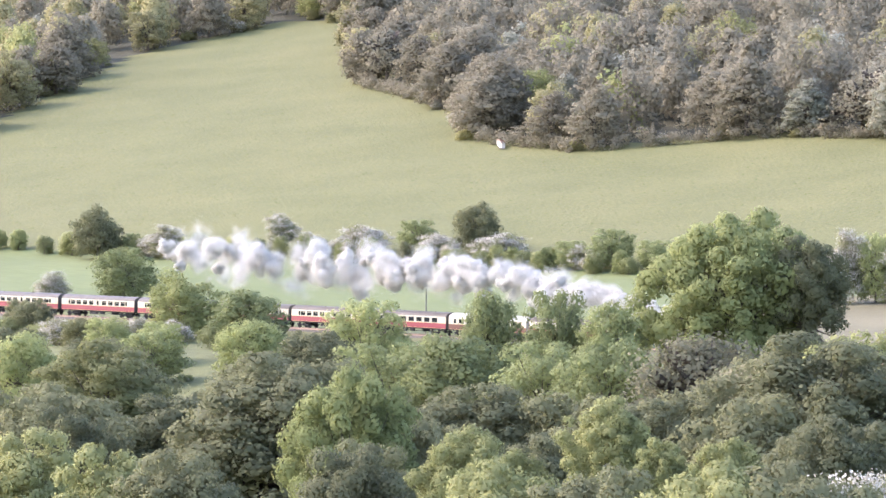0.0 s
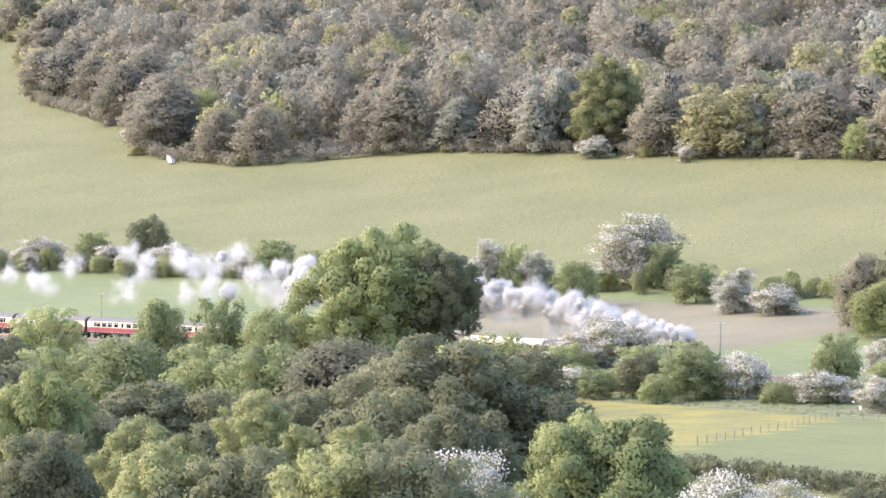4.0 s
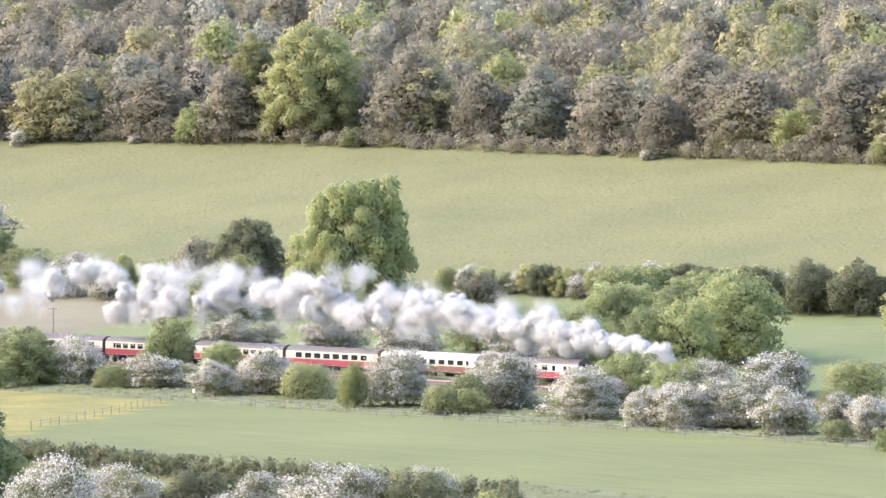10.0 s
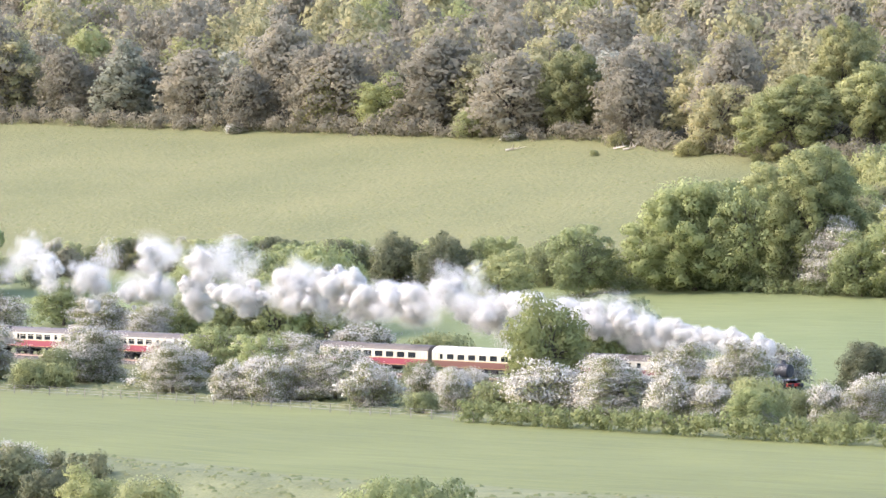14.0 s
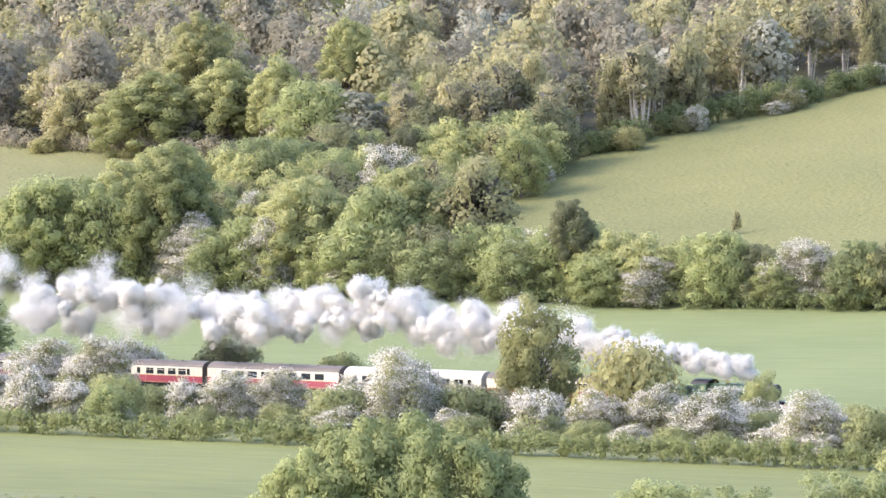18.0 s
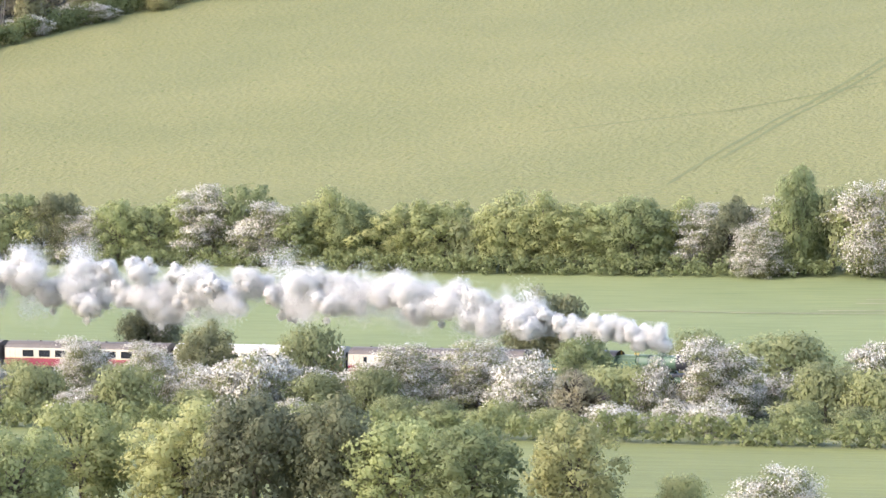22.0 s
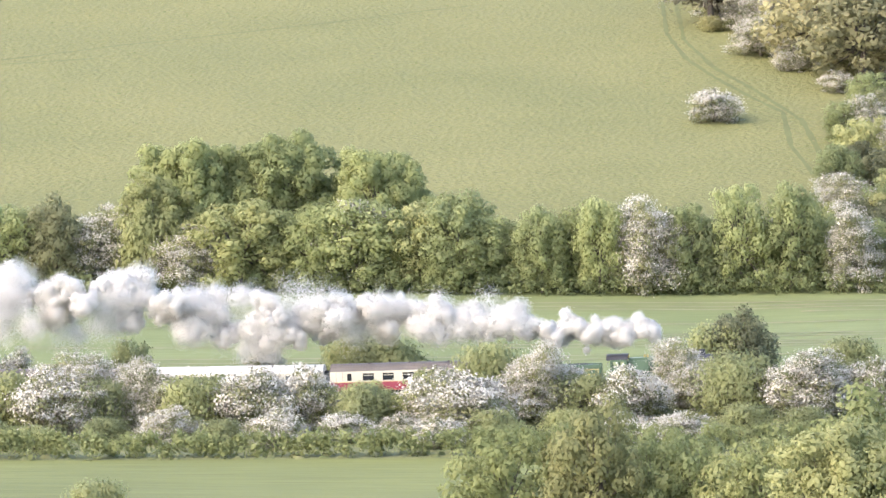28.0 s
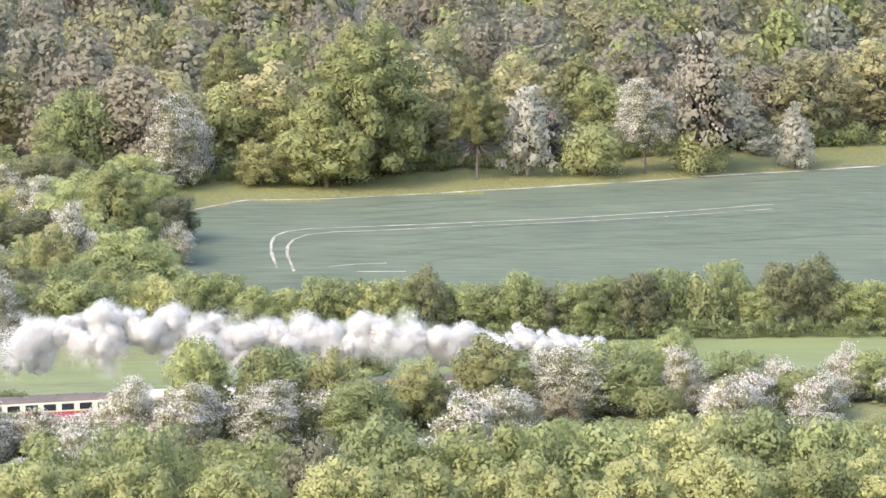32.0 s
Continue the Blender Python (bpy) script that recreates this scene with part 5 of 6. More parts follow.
def farm_machine():
    p = spot(-336.8, -127.4)
    ob = thing("seed_drill", "red and rusty old farm implement parked in yellow flowers", "farm machine", at=pose(p.x, p.y, p.z, 0, 0, 12))
    bm = bm_new()
    box(bm, -1.55, 0, 1.05, 1.1, 1.0, 0.75, 0.06)
    box(bm, -1.55, 0, 1.5, 1.2, 1.1, 0.12, 0.02)
    part("hopper", bm, REDPAINT, ob)
    bm = bm_new()
    for sy in (-0.45, 0.45):
        box(bm, 0.4, sy, 0.72, 4.2, 0.12, 0.14, 0.02)
    for k in range(5):
        box(bm, -1.4 + k * 0.9, 0, 0.72, 0.1, 0.9, 0.1)
    part("frame", bm, RUSTY, ob)
    bm = bm_new()
    box(bm, 1.3, 0, 0.98, 1.5, 0.9, 0.3, 0.05)
    part("bin", bm, RUSTY, ob)
    for sx in (-1.2, 1.1):
        for sy in (-0.7, 0.7):
            bm = bm_new()
            tube(bm, sx, sy, 0.42, 0.42, 0.2, "Y", seg=20)
            wheel = part("wheel", bm, TYRE, ob)
            bm = bm_new()
            tube(bm, sx, sy, 0.42, 0.2, 0.24, "Y", seg=12)
            part("rim", bm, REDPAINT, wheel)
    bm = bm_new()
    box(bm, 3.0, 0, 0.62, 1.3, 0.12, 0.1, 0.02)
    part("drawbar", bm, RUSTY, ob)


farm_machine()


def lineside_sign(x, w):
    p = spot(x, w)
    ob = thing("small_sign", "small white notice board on a wooden post by the gate", "sign", at=pose(p.x, p.y, p.z))
    bm = bm_new()
    box(bm, 0, 0, 0.55, 0.09, 0.09, 1.3)
    part("post", bm, WOODGREY, ob)
    bm = bm_new()
    box(bm, 0, -0.07, 1.0, 0.42, 0.03, 0.5, 0.01)
    part("board", bm, SIGNWHITE, ob)


lineside_sign(-478, -38.8)


def rail_barrier(x, w):
    p = spot(x, w)
    ob = thing("handrail", "short white painted handrail beside the line", "railing", at=pose(p.x, p.y, p.z))
    for k in range(4):
        bm = bm_new()
        tube(bm, k * 0.9 - 1.35, 0, 0.5, 0.05, 1.4, "Z", seg=8)
        part("post", bm, SIGNWHITE, ob)
    for z in (0.7, 1.18):
        bm = bm_new()
        tube(bm, 0, 0, z, 0.045, 2.8, "X", seg=8)
        part("rail", bm, SIGNWHITE, ob)


rail_barrier(-536, -6.5)

# ---- railway ----


def railway():
    xs = [float(x) for x in range(-1500, 421, 6)]

    def strip(name, offsets, material, label):
        v = [(x, track_y(x) + o, z + rise(x)) for x in xs for o, z in offsets]
        n = len(offsets)
        f = [(i * n + j, (i + 1) * n + j, (i + 1) * n + j + 1, i * n + j + 1) for i in range(len(xs) - 1) for j in range(n - 1)]
        me = bpy.data.meshes.new(name)
        me.from_pydata(v, [], f)
        me.materials.append(material)
        tagged(new(name, me), label, name.replace("_", " "), kind="structure")

    strip("ballast_bed", [(-3.4, -0.75), (-2.0, -0.3), (2.0, -0.3), (3.4, -0.75)], BALLAST, "grey brown stone ballast bed of the railway")
    for side, s in (("near", -1), ("far", 1)):
        strip("rail_" + side, [(s * 0.75 - 0.07, -0.24), (s * 0.75 - 0.035, -0.06), (s * 0.75 - 0.035, 0.0), (s * 0.75 + 0.035, 0.0), (s * 0.75 + 0.035, -0.06), (s * 0.75 + 0.07, -0.24)], RAIL, "long brown steel rail on concrete sleepers")
    me = bpy.data.meshes.new("sleepers")
    vs, fs = [], []
    x = -700.0
    while x < 160:
        y = track_y(x)
        b = len(vs)
        vs += [(x + a, y + c, z + rise(x)) for z in (-0.32, -0.22) for a, c in ((-0.13, -1.25), (0.13, -1.25), (0.13, 1.25), (-0.13, 1.25))]
        fs += [(b + 4, b + 5, b + 6, b + 7), (b, b + 1, b + 5, b + 4), (b + 1, b + 2, b + 6, b + 5), (b + 2, b + 3, b + 7, b + 6), (b + 3, b, b + 4, b + 7)]
        x += 0.7
    me.from_pydata(vs, [], fs)
    me.materials.append(SLEEPER)
    tagged(new("sleepers", me), "evenly spaced grey concrete sleepers in the ballast", "sleepers", kind="stuff")


railway()

# ---- train ----
CREAM = mat("cream_paint", (0.45, 0.41, 0.31), rough=0.35, var=0.06, scale=2.0)
CRIMSON = mat("crimson_paint", (0.235, 0.045, 0.060), rough=0.35, var=0.08, scale=2.0)
UMBER = mat("umber_paint", (0.135, 0.060, 0.045), rough=0.35, var=0.08, scale=2.0)
ROOFGREY = mat("grey_roof_paint", (0.110, 0.095, 0.083), rough=0.6, var=0.2, scale=1.5)
ROOFWHITE = mat("white_roof_paint", (0.50, 0.48, 0.44), rough=0.5, var=0.05, scale=1.5)
BLACK = mat("black_underframe", (0.028, 0.027, 0.026), rough=0.7, var=0.3, scale=0.6)
APPLE = mat("apple_green_paint", (0.085, 0.128, 0.078), rough=0.3, var=0.07, scale=2.0)
SMOKEBOX = mat("smokebox_black", (0.035, 0.035, 0.037), rough=0.5, var=0.2, scale=0.8)
COAL = mat("coal", (0.02, 0.02, 0.02), rough=0.6, var=0.4, scale=0.3, bump=0.8)
BRASS = mat("brass", (0.6, 0.42, 0.15), rough=0.3, metal=1.0, var=0.1)
STEELROD = mat("rod_steel", (0.45, 0.44, 0.42), rough=0.35, metal=0.9, var=0.1)
BUFFERRED = mat("buffer_beam_red", (0.45, 0.04, 0.03), rough=0.4, var=0.1)
GLASS = mat("window_glass", (0.035, 0.04, 0.045), rough=0.06, var=0.1, scale=3.0)
GLASS.node_tree.nodes["Principled BSDF"].inputs["Transmission Weight"].default_value = 0.4
SEATS = mat("seat_cloth", (0.12, 0.06, 0.05), rough=0.9, var=0.3, scale=0.4)
LINING = mat("gold_lining", (0.55, 0.42, 0.16), rough=0.4, var=0.1)

HALF = 1.38
SECTION = [(-HALF, 1.15), (-HALF - 0.03, 2.0), (-HALF, 3.05), (-1.25, 3.32), (-0.98, 3.55), (-0.55, 3.74), (0, 3.82), (0.55, 3.74), (0.98, 3.55), (1.25, 3.32), (HALF, 3.05), (HALF + 0.03, 2.0), (HALF, 1.15)]


def sheet(bm, rows):
    """A skin through rows of points."""
    grid = [[bm.verts.new(p) for p in r] for r in rows]
    for a, b in zip(grid, grid[1:]):
        for i in range(len(a) - 1):
            bm.faces.new((a[i], a[i + 1], b[i + 1], b[i]))


def side_wall(bm, s, x0, x1, z0, z1, holes):
    """One side between two heights, in one skin with openings through it: (x, width, low, high)."""
    y = s * (HALF + 0.015)
    xs = sorted({x0, x1, *[h[0] - h[1] / 2 for h in holes], *[h[0] + h[1] / 2 for h in holes]})
    zs = sorted({z0, z1, *[h[2] for h in holes], *[h[3] for h in holes]})
    grid = [[(bm.verts.new((x, y, z)), bm.verts.new((x, y - s * 0.06, z))) for z in zs] for x in xs]

    def solid(i, k):
        if not (0 <= i < len(xs) - 1 and 0 <= k < len(zs) - 1):
            return False
        x, z = (xs[i] + xs[i + 1]) / 2, (zs[k] + zs[k + 1]) / 2
        return not any(abs(x - h[0]) < h[1] / 2 and h[2] < z < h[3] for h in holes)

    for i in range(len(xs) - 1):
        for k in range(len(zs) - 1):
            if not solid(i, k):
                continue
            q = (grid[i][k], grid[i + 1][k], grid[i + 1][k + 1], grid[i][k + 1])
            bm.faces.new([v[0] for v in q])
            bm.faces.new([v[1] for v in q][::-1])
            for n, (di, dk) in enumerate(((0, -1), (1, 0), (0, 1), (-1, 0))):
                if not solid(i + di, k + dk):
                    a, b = q[n], q[(n + 1) % 4]
                    bm.faces.new((a[0], b[0], b[1], a[1]))


def bogie(parent, x):
    bm = bm_new()
    for s in (-1, 1):
        box(bm, 0, s * 0.95, 0.62, 3.4, 0.12, 0.22, 0.02)
        for a in (-1.3, 1.3):
            box(bm, a, s * 1.02, 0.5, 0.34, 0.18, 0.32, 0.03)
        tube(bm, 0, s * 0.98, 0.62, 0.16, 0.5, "Z", seg=10)
    box(bm, 0, 0, 0.75, 0.6, 2.0, 0.25)
    b = part("bogie", bm, BLACK, parent)
    b.location.x = x
    for a in (-1.3, 1.3):
        w = bm_new()
        for s in (-1, 1):
            tube(w, 0, s * 0.75, 0.46, 0.46, 0.13, "Y", seg=20)
            tube(w, 0, s * 0.69, 0.46, 0.5, 0.03, "Y", seg=20)
        tube(w, 0, 0, 0.46, 0.07, 1.5, "Y", seg=8)
        o = part("wheelset", w, BLACK, b)
        o.location.x = a
    return b


def make_coach(label, lower, upper, roof, style):
    ob = thing("railway_coach", label, "coach", "coaches of the train")
    L = 19.7
    x0, x1 = -L / 2, L / 2
    windows, doors = [], []
    if style == "open":
        windows = [(-8.3 + 0.6, 0.55), (8.3 - 0.6, 0.55), (0.0, 0.6)] + [(a * s, 1.25) for s in (-1, 1) for a in (1.75, 3.45, 5.15, 6.75)]
        doors = [-8.9, 0.0, 8.9]
    elif style == "corridor":
        windows = [(-7.9, 0.5), (-6.0, 1.2), (-4.0, 1.2), (-2.0, 1.2), (0.0, 1.2), (1.6, 0.55), (3.4, 1.2), (5.2, 0.7), (7.4, 0.7), (8.3, 0.5)]
        doors = [-8.9, 2.4, 8.9]
    elif style == "dining":
        windows = [(-7.0 + 2.0 * i, 1.45) for i in range(8)]
        doors = [-8.9, 8.9]
    else:
        windows = [(-6.6 + 1.9 * i, 1.3) for i in range(8)] + [(-8.2, 0.6), (8.2, 0.6)]
        doors = [-9.0, 9.0]
    lo, hi = (2.12, 2.9) if style != "parlour" else (2.15, 2.88)
    holes = [(x, w, lo, hi) for x, w in windows]
    for s in (-1, 1):
        bm = bm_new()
        side_wall(bm, s, x0, x1, 1.15, 2.02, [])
        part("lower_panel", bm, lower, ob)
        bm = bm_new()
        side_wall(bm, s, x0, x1, 2.02, 3.08, holes)
        part("upper_panel", bm, upper, ob)
        bm = bm_new()
        box(bm, 0, s * (HALF + 0.02), 2.02, L, 0.02, 0.035)
        box(bm, 0, s * (HALF + 0.02), 1.2, L, 0.02, 0.03)
        part("lining", bm, LINING, ob)
        for x, w in windows:
            bm = bm_new()
            h = hi - lo
            for a in (-1, 1):
                box(bm, x + a * w / 2, s * (HALF + 0.02), (lo + hi) / 2, 0.07, 0.04, h + 0.07)
                box(bm, x, s * (HALF + 0.02), (lo + hi) / 2 + a * h / 2, w, 0.04, 0.07)
            if style in ("open", "corridor") and w > 1:
                box(bm, x, s * (HALF + 0.015), hi - 0.24, w, 0.03, 0.05)
                box(bm, x, s * (HALF + 0.015), hi - 0.12, 0.05, 0.03, 0.24)
            fr = part("window_frame", bm, upper, ob)
            bm = bm_new()
            box(bm, x, s * (HALF - 0.03), (lo + hi) / 2, w, 0.012, h)
            part("pane", bm, GLASS, fr)
        for x in doors:
            bm = bm_new()
            for a in (-0.32, 0.32):
                box(bm, x + a, s * (HALF + 0.014), 2.1, 0.02, 0.02, 1.85)
            box(bm, x + 0.22, s * (HALF + 0.05), 1.95, 0.12, 0.05, 0.04)
            part("door", bm, lower, ob)
    bm = bm_new()
    sheet(bm, [[(x, y, z) for y, z in SECTION[2:11]] for x in (x0, x1)])
    for x in (x0, x1):
        vs = [bm.verts.new((x, y, z)) for y, z in SECTION]
        bm.faces.new(vs)
    part("roof", bm, roof, ob, smooth=False)
    for i in range(9):
        bm = bm_new()
        tube(bm, -8 + 2 * i, 0.35 * (-1) ** i, 3.8, 0.13, 0.14, "Z", seg=8)
        part("roof_vent", bm, roof, ob)
    for x in (x0 - 0.16, x1 + 0.16):
        bm = bm_new()
        box(bm, x, 0, 2.15, 0.34, 1.0, 2.1, 0.05)
        part("gangway", bm, BLACK, ob)
    bm = bm_new()
    box(bm, 0, 0, 1.05, L, 2.5, 0.18)
    box(bm, -1.5, -0.9, 0.72, 1.8, 0.5, 0.45, 0.03)
    box(bm, 2.2, 0.9, 0.7, 1.5, 0.5, 0.5, 0.03)
    box(bm, 0.8, -0.95, 0.75, 1.0, 0.4, 0.4, 0.03)
    for s in (-1, 1):
        for a in (-1, 1):
            limb_box(bm, (a * 4.5, s * 1.1, 1.0), (a * 1.8, s * 1.1, 0.55), 0.06)
        limb_box(bm, (-1.8, s * 1.1, 0.55), (1.8, s * 1.1, 0.55), 0.06)
    part("underframe", bm, BLACK, ob)
    bm = bm_new()
    for x in (x0 - 0.3, x1 + 0.3):
        for s in (-1, 1):
            tube(bm, x, s * 0.87, 1.06, 0.22, 0.06, "X", seg=14)
            tube(bm, x * 0.985, s * 0.87, 1.06, 0.08, 0.5, "X", seg=10)
    part("buffers", bm, BLACK, ob)
    bm = bm_new()
    for i in range(9):
        for s in (-1, 1):
            box(bm, -8 + 2 * i, s * 0.75, 1.75, 0.16, 1.0, 1.1, 0.03)
            box(bm, -7.7 + 2 * i, s * 0.75, 1.45, 0.5, 1.0, 0.3, 0.03)
    part("seats", bm, SEATS, ob)
    for x in (-7.1, 7.1):
        bogie(ob, x)
    return ob


def limb_box(bm, a, b, t):
    a, b = Vector(a), Vector(b)
    q = (b - a).to_track_quat("X", "Z")
    bmesh.ops.create_cube(bm, size=1, matrix=Matrix.LocRotScale((a + b) / 2, q, ((b - a).length, t, t)))


def spoked(parent, name, x, r, n, mat_, y=0.78):
    w = bm_new()
    for s in (-1, 1):
        bmesh.ops.create_circle(w, cap_ends=False, segments=28, radius=r, matrix=pose(x, s * y, r, 90))
        ring = [v for v in w.verts if not v.link_faces and len(v.link_edges) == 2]
        tube(w, x, s * y, r, 0.17, 0.2, "Y", seg=12)
        for i in range(n):
            a = 2 * math.pi * i / n
            limb_box(w, (x, s * y, r), (x + math.cos(a) * r * 0.9, s * y, r + math.sin(a) * r * 0.9), 0.06)
        for i in range(28):
            a, b = 2 * math.pi * i / 28, 2 * math.pi * (i + 1) / 28
            limb_box(w, (x + math.cos(a) * r * 0.95, s * y, r + math.sin(a) * r * 0.95), (x + math.cos(b) * r * 0.95, s * y, r + math.sin(b) * r * 0.95), 0.12)
    tube(w, x, 0, r, 0.08, 2 * y, "Y", seg=8)
    loose = [v for v in w.verts if not v.link_faces]
    bmesh.ops.delete(w, geom=loose, context="VERTS")
    return part(name, w, mat_, parent)


def make_engine():
    """A green six-coupled engine; its front buffers are at x = 0."""
    ob = thing("steam_locomotive", "apple green steam locomotive with black smokebox, in steam", "locomotive")
    bm = bm_new()
    tube(bm, -5.4, 0, 2.72, 0.80, 4.3, "X", r2=0.76, seg=32)
    part("boiler", bm, APPLE, ob, smooth=False)
    bm = bm_new()
    tube(bm, -2.25, 0, 2.72, 0.80, 2.0, "X", seg=32)
    tube(bm, -1.22, 0, 2.72, 0.72, 0.08, "X", r2=0.68, seg=32)
    tube(bm, -1.16, 0, 2.72, 0.3, 0.06, "X", r2=0.2, seg=20)
    part("smokebox", bm, SMOKEBOX, ob)
    bm = bm_new()
    tube(bm, -2.3, 0, 3.72, 0.36, 0.55, "Z", r2=0.30, seg=20)
    tube(bm, -2.3, 0, 3.98, 0.34, 0.08, "Z", seg=20)
    tube(bm, -2.3, 0, 3.5, 0.5, 0.12, "Z", r2=0.36, seg=20)
    part("chimney", bm, SMOKEBOX, ob)
    bm = bm_new()
    bmesh.ops.create_uvsphere(bm, u_segments=20, v_segments=12, radius=0.42, matrix=Matrix.LocRotScale((-5.1, 0, 3.52), None, (1, 1, 0.9)))
    part("dome", bm, APPLE, ob, smooth=True)
    bm = bm_new()
    box(bm, -8.6, 0, 2.62, 2.5, 1.68, 1.66, 0.3)
    part("firebox", bm, APPLE, ob)
    bm = bm_new()
    for x in (-3.3, -4.8, -6.3, -7.35):
        tube(bm, x, 0, 2.72, 0.81, 0.07, "X", seg=32)
    part("boiler_bands", bm, SMOKEBOX, ob, "black and white lined boiler bands")
    bm = bm_new()
    for x in (-7.7, -8.0):
        tube(bm, x, 0.15, 3.55, 0.09, 0.3, "Z", seg=12)
    tube(bm, -9.6, 0.3, 3.6, 0.06, 0.3, "Z", seg=10)
    part("safety_valves", bm, BRASS, ob)
    bm = bm_new()
    box(bm, -5.9, 0, 1.62, 10.4, 2.6, 0.06)
    box(bm, -5.9, -1.29, 1.52, 10.4, 0.04, 0.2)
    box(bm, -5.9, 1.29, 1.52, 10.4, 0.04, 0.2)
    limb_box(bm, (-0.8, -1.0, 1.1), (-1.6, -1.0, 1.62), 0.3)
    limb_box(bm, (-0.8, 1.0, 1.1), (-1.6, 1.0, 1.62), 0.3)
    part("running_plate", bm, SMOKEBOX, ob)
    bm = bm_new()
    for x, r in ((-4.75, 0.98), (-6.95, 0.98), (-9.3, 0.98)):
        for s in (-1, 1):
            sheet(bm, [[(x + math.cos(a) * r, s * y, 1.62 + math.sin(a) * 0.42) for a in np.linspace(0, math.pi, 12)] for y in (0.85, 1.2)])
            top = [(x + math.cos(a) * r, s * 1.2, 1.62 + math.sin(a) * 0.42) for a in np.linspace(0, math.pi, 12)]
            bm.faces.new([bm.verts.new(p) for p in top])
    part("splashers", bm, APPLE, ob)
    bm = bm_new()
    for s in (-1, 1):
        side_wall(bm, s * 0.94, -11.4, -9.75, 1.6, 3.35, [(-10.25, 0.5, 2.65, 3.15), (-10.95, 0.6, 2.65, 3.15)])
    box(bm, -9.78, 0, 2.5, 0.06, 2.6, 1.75)
    part("cab", bm, APPLE, ob)
    bm = bm_new()
    sheet(bm, [[(x, math.sin(a) * 1.45, 3.05 + math.cos(a) * 0.85) for a in np.linspace(-1.2, 1.2, 12)] for x in (-9.6, -11.75)])
    sheet(bm, [[(x, math.sin(a) * 1.4, 3.0 + math.cos(a) * 0.85) for a in np.linspace(-1.2, 1.2, 12)] for x in (-11.75, -9.6)])
    part("cab_roof", bm, SMOKEBOX, ob)
    bm = bm_new()
    for s in (-1, 1):
        box(bm, -2.6, s * 1.08, 1.12, 1.3, 0.55, 0.7, 0.12)
    part("cylinders", bm, APPLE, ob)
    bm = bm_new()
    for s in (-1, 1):
        limb_box(bm, (-4.75, s * 1.05, 0.72), (-9.3, s * 1.05, 0.72), 0.12)
        limb_box(bm, (-3.1, s * 1.15, 1.05), (-6.95, s * 1.15, 0.72), 0.12)
    part("coupling_rods", bm, STEELROD, ob)
    for x in (-4.75, -6.95, -9.3):
        spoked(ob, "driving_wheel", x, 0.94, 16, APPLE)
    for x in (-1.5, -3.45):
        spoked(ob, "bogie_wheel", x, 0.48, 10, BLACK)
    bm = bm_new()
    for s in (-1, 1):
        box(bm, -5.9, s * 0.62, 1.05, 10.2, 0.05, 0.9)
    part("frames", bm, BLACK, ob)
    bm = bm_new()
    box(bm, -0.75, 0, 1.08, 0.08, 2.5, 0.38)
    part("buffer_beam", bm, BUFFERRED, ob)
    bm = bm_new()
    for s in (-1, 1):
        tube(bm, -0.05, s * 0.87, 1.06, 0.25, 0.06, "X", seg=16)
        tube(bm, -0.4, s * 0.87, 1.06, 0.12, 0.7, "X", seg=12)
    part("buffers", bm, BLACK, ob)
    bm = bm_new()
    for s in (-0.7, 0.7):
        tube(bm, -0.85, s, 1.75, 0.1, 0.26, "Z", seg=10)
    part("lamps", bm, ROOFWHITE, ob)
    return ob


def make_tender():
    ob = thing("tender", "apple green coal tender behind the locomotive", "tender")
    bm = bm_new()
    box(bm, -3.5, 0, 1.95, 6.6, 2.55, 1.5, 0.08)
    part("tank", bm, APPLE, ob)
    bm = bm_new()
    for s in (-1, 1):
        limb_box(bm, (-0.2, s * 1.2, 2.85), (-4.6, s * 1.2, 2.85), 0.3)
    box(bm, -4.7, 0, 2.85, 0.06, 2.4, 0.35)
    part("coping", bm, APPLE, ob)
    bm = bm_new()
    bmesh.ops.create_icosphere(bm, subdivisions=4, radius=1, matrix=Matrix.LocRotScale((-2.4, 0, 2.65), None, (2.1, 1.05, 0.42)))
    for v in bm.verts:
        v.co += 0.12 * noise.noise_vector(v.co * 3.5)
    part("coal", bm, COAL, ob)
    bm = bm_new()
    for s in (-1, 1):
        for z in (1.35, 2.5):
            box(bm, -3.5, s * 1.285, z, 6.2, 0.012, 0.05)
        for x in (-6.5, -0.5):
            box(bm, x, s * 1.285, 1.92, 0.05, 0.012, 1.1)
        for k in range(7):
            box(bm, -4.75 + 0.26 * k, s * 1.285, 1.98, 0.17, 0.012, 0.22)
        for k in range(8):
            box(bm, -2.7 + 0.26 * k, s * 1.285, 1.98, 0.17, 0.012, 0.22)
    part("lining", bm, LINING, ob, "pale lining and plain lettering bar")
    bm = bm_new()
    box(bm, -3.5, 0, 1.05, 6.7, 2.2, 0.3)
    for s in (-1, 1):
        for x in (-1.4, -3.4, -5.4):
            box(bm, x, s * 1.08, 0.6, 0.4, 0.18, 0.5, 0.04)
    part("underframe", bm, BLACK, ob)
    for x in (-1.4, -3.4, -5.4):
        spoked(ob, "wheelset", x, 0.62, 10, BLACK)
    return ob


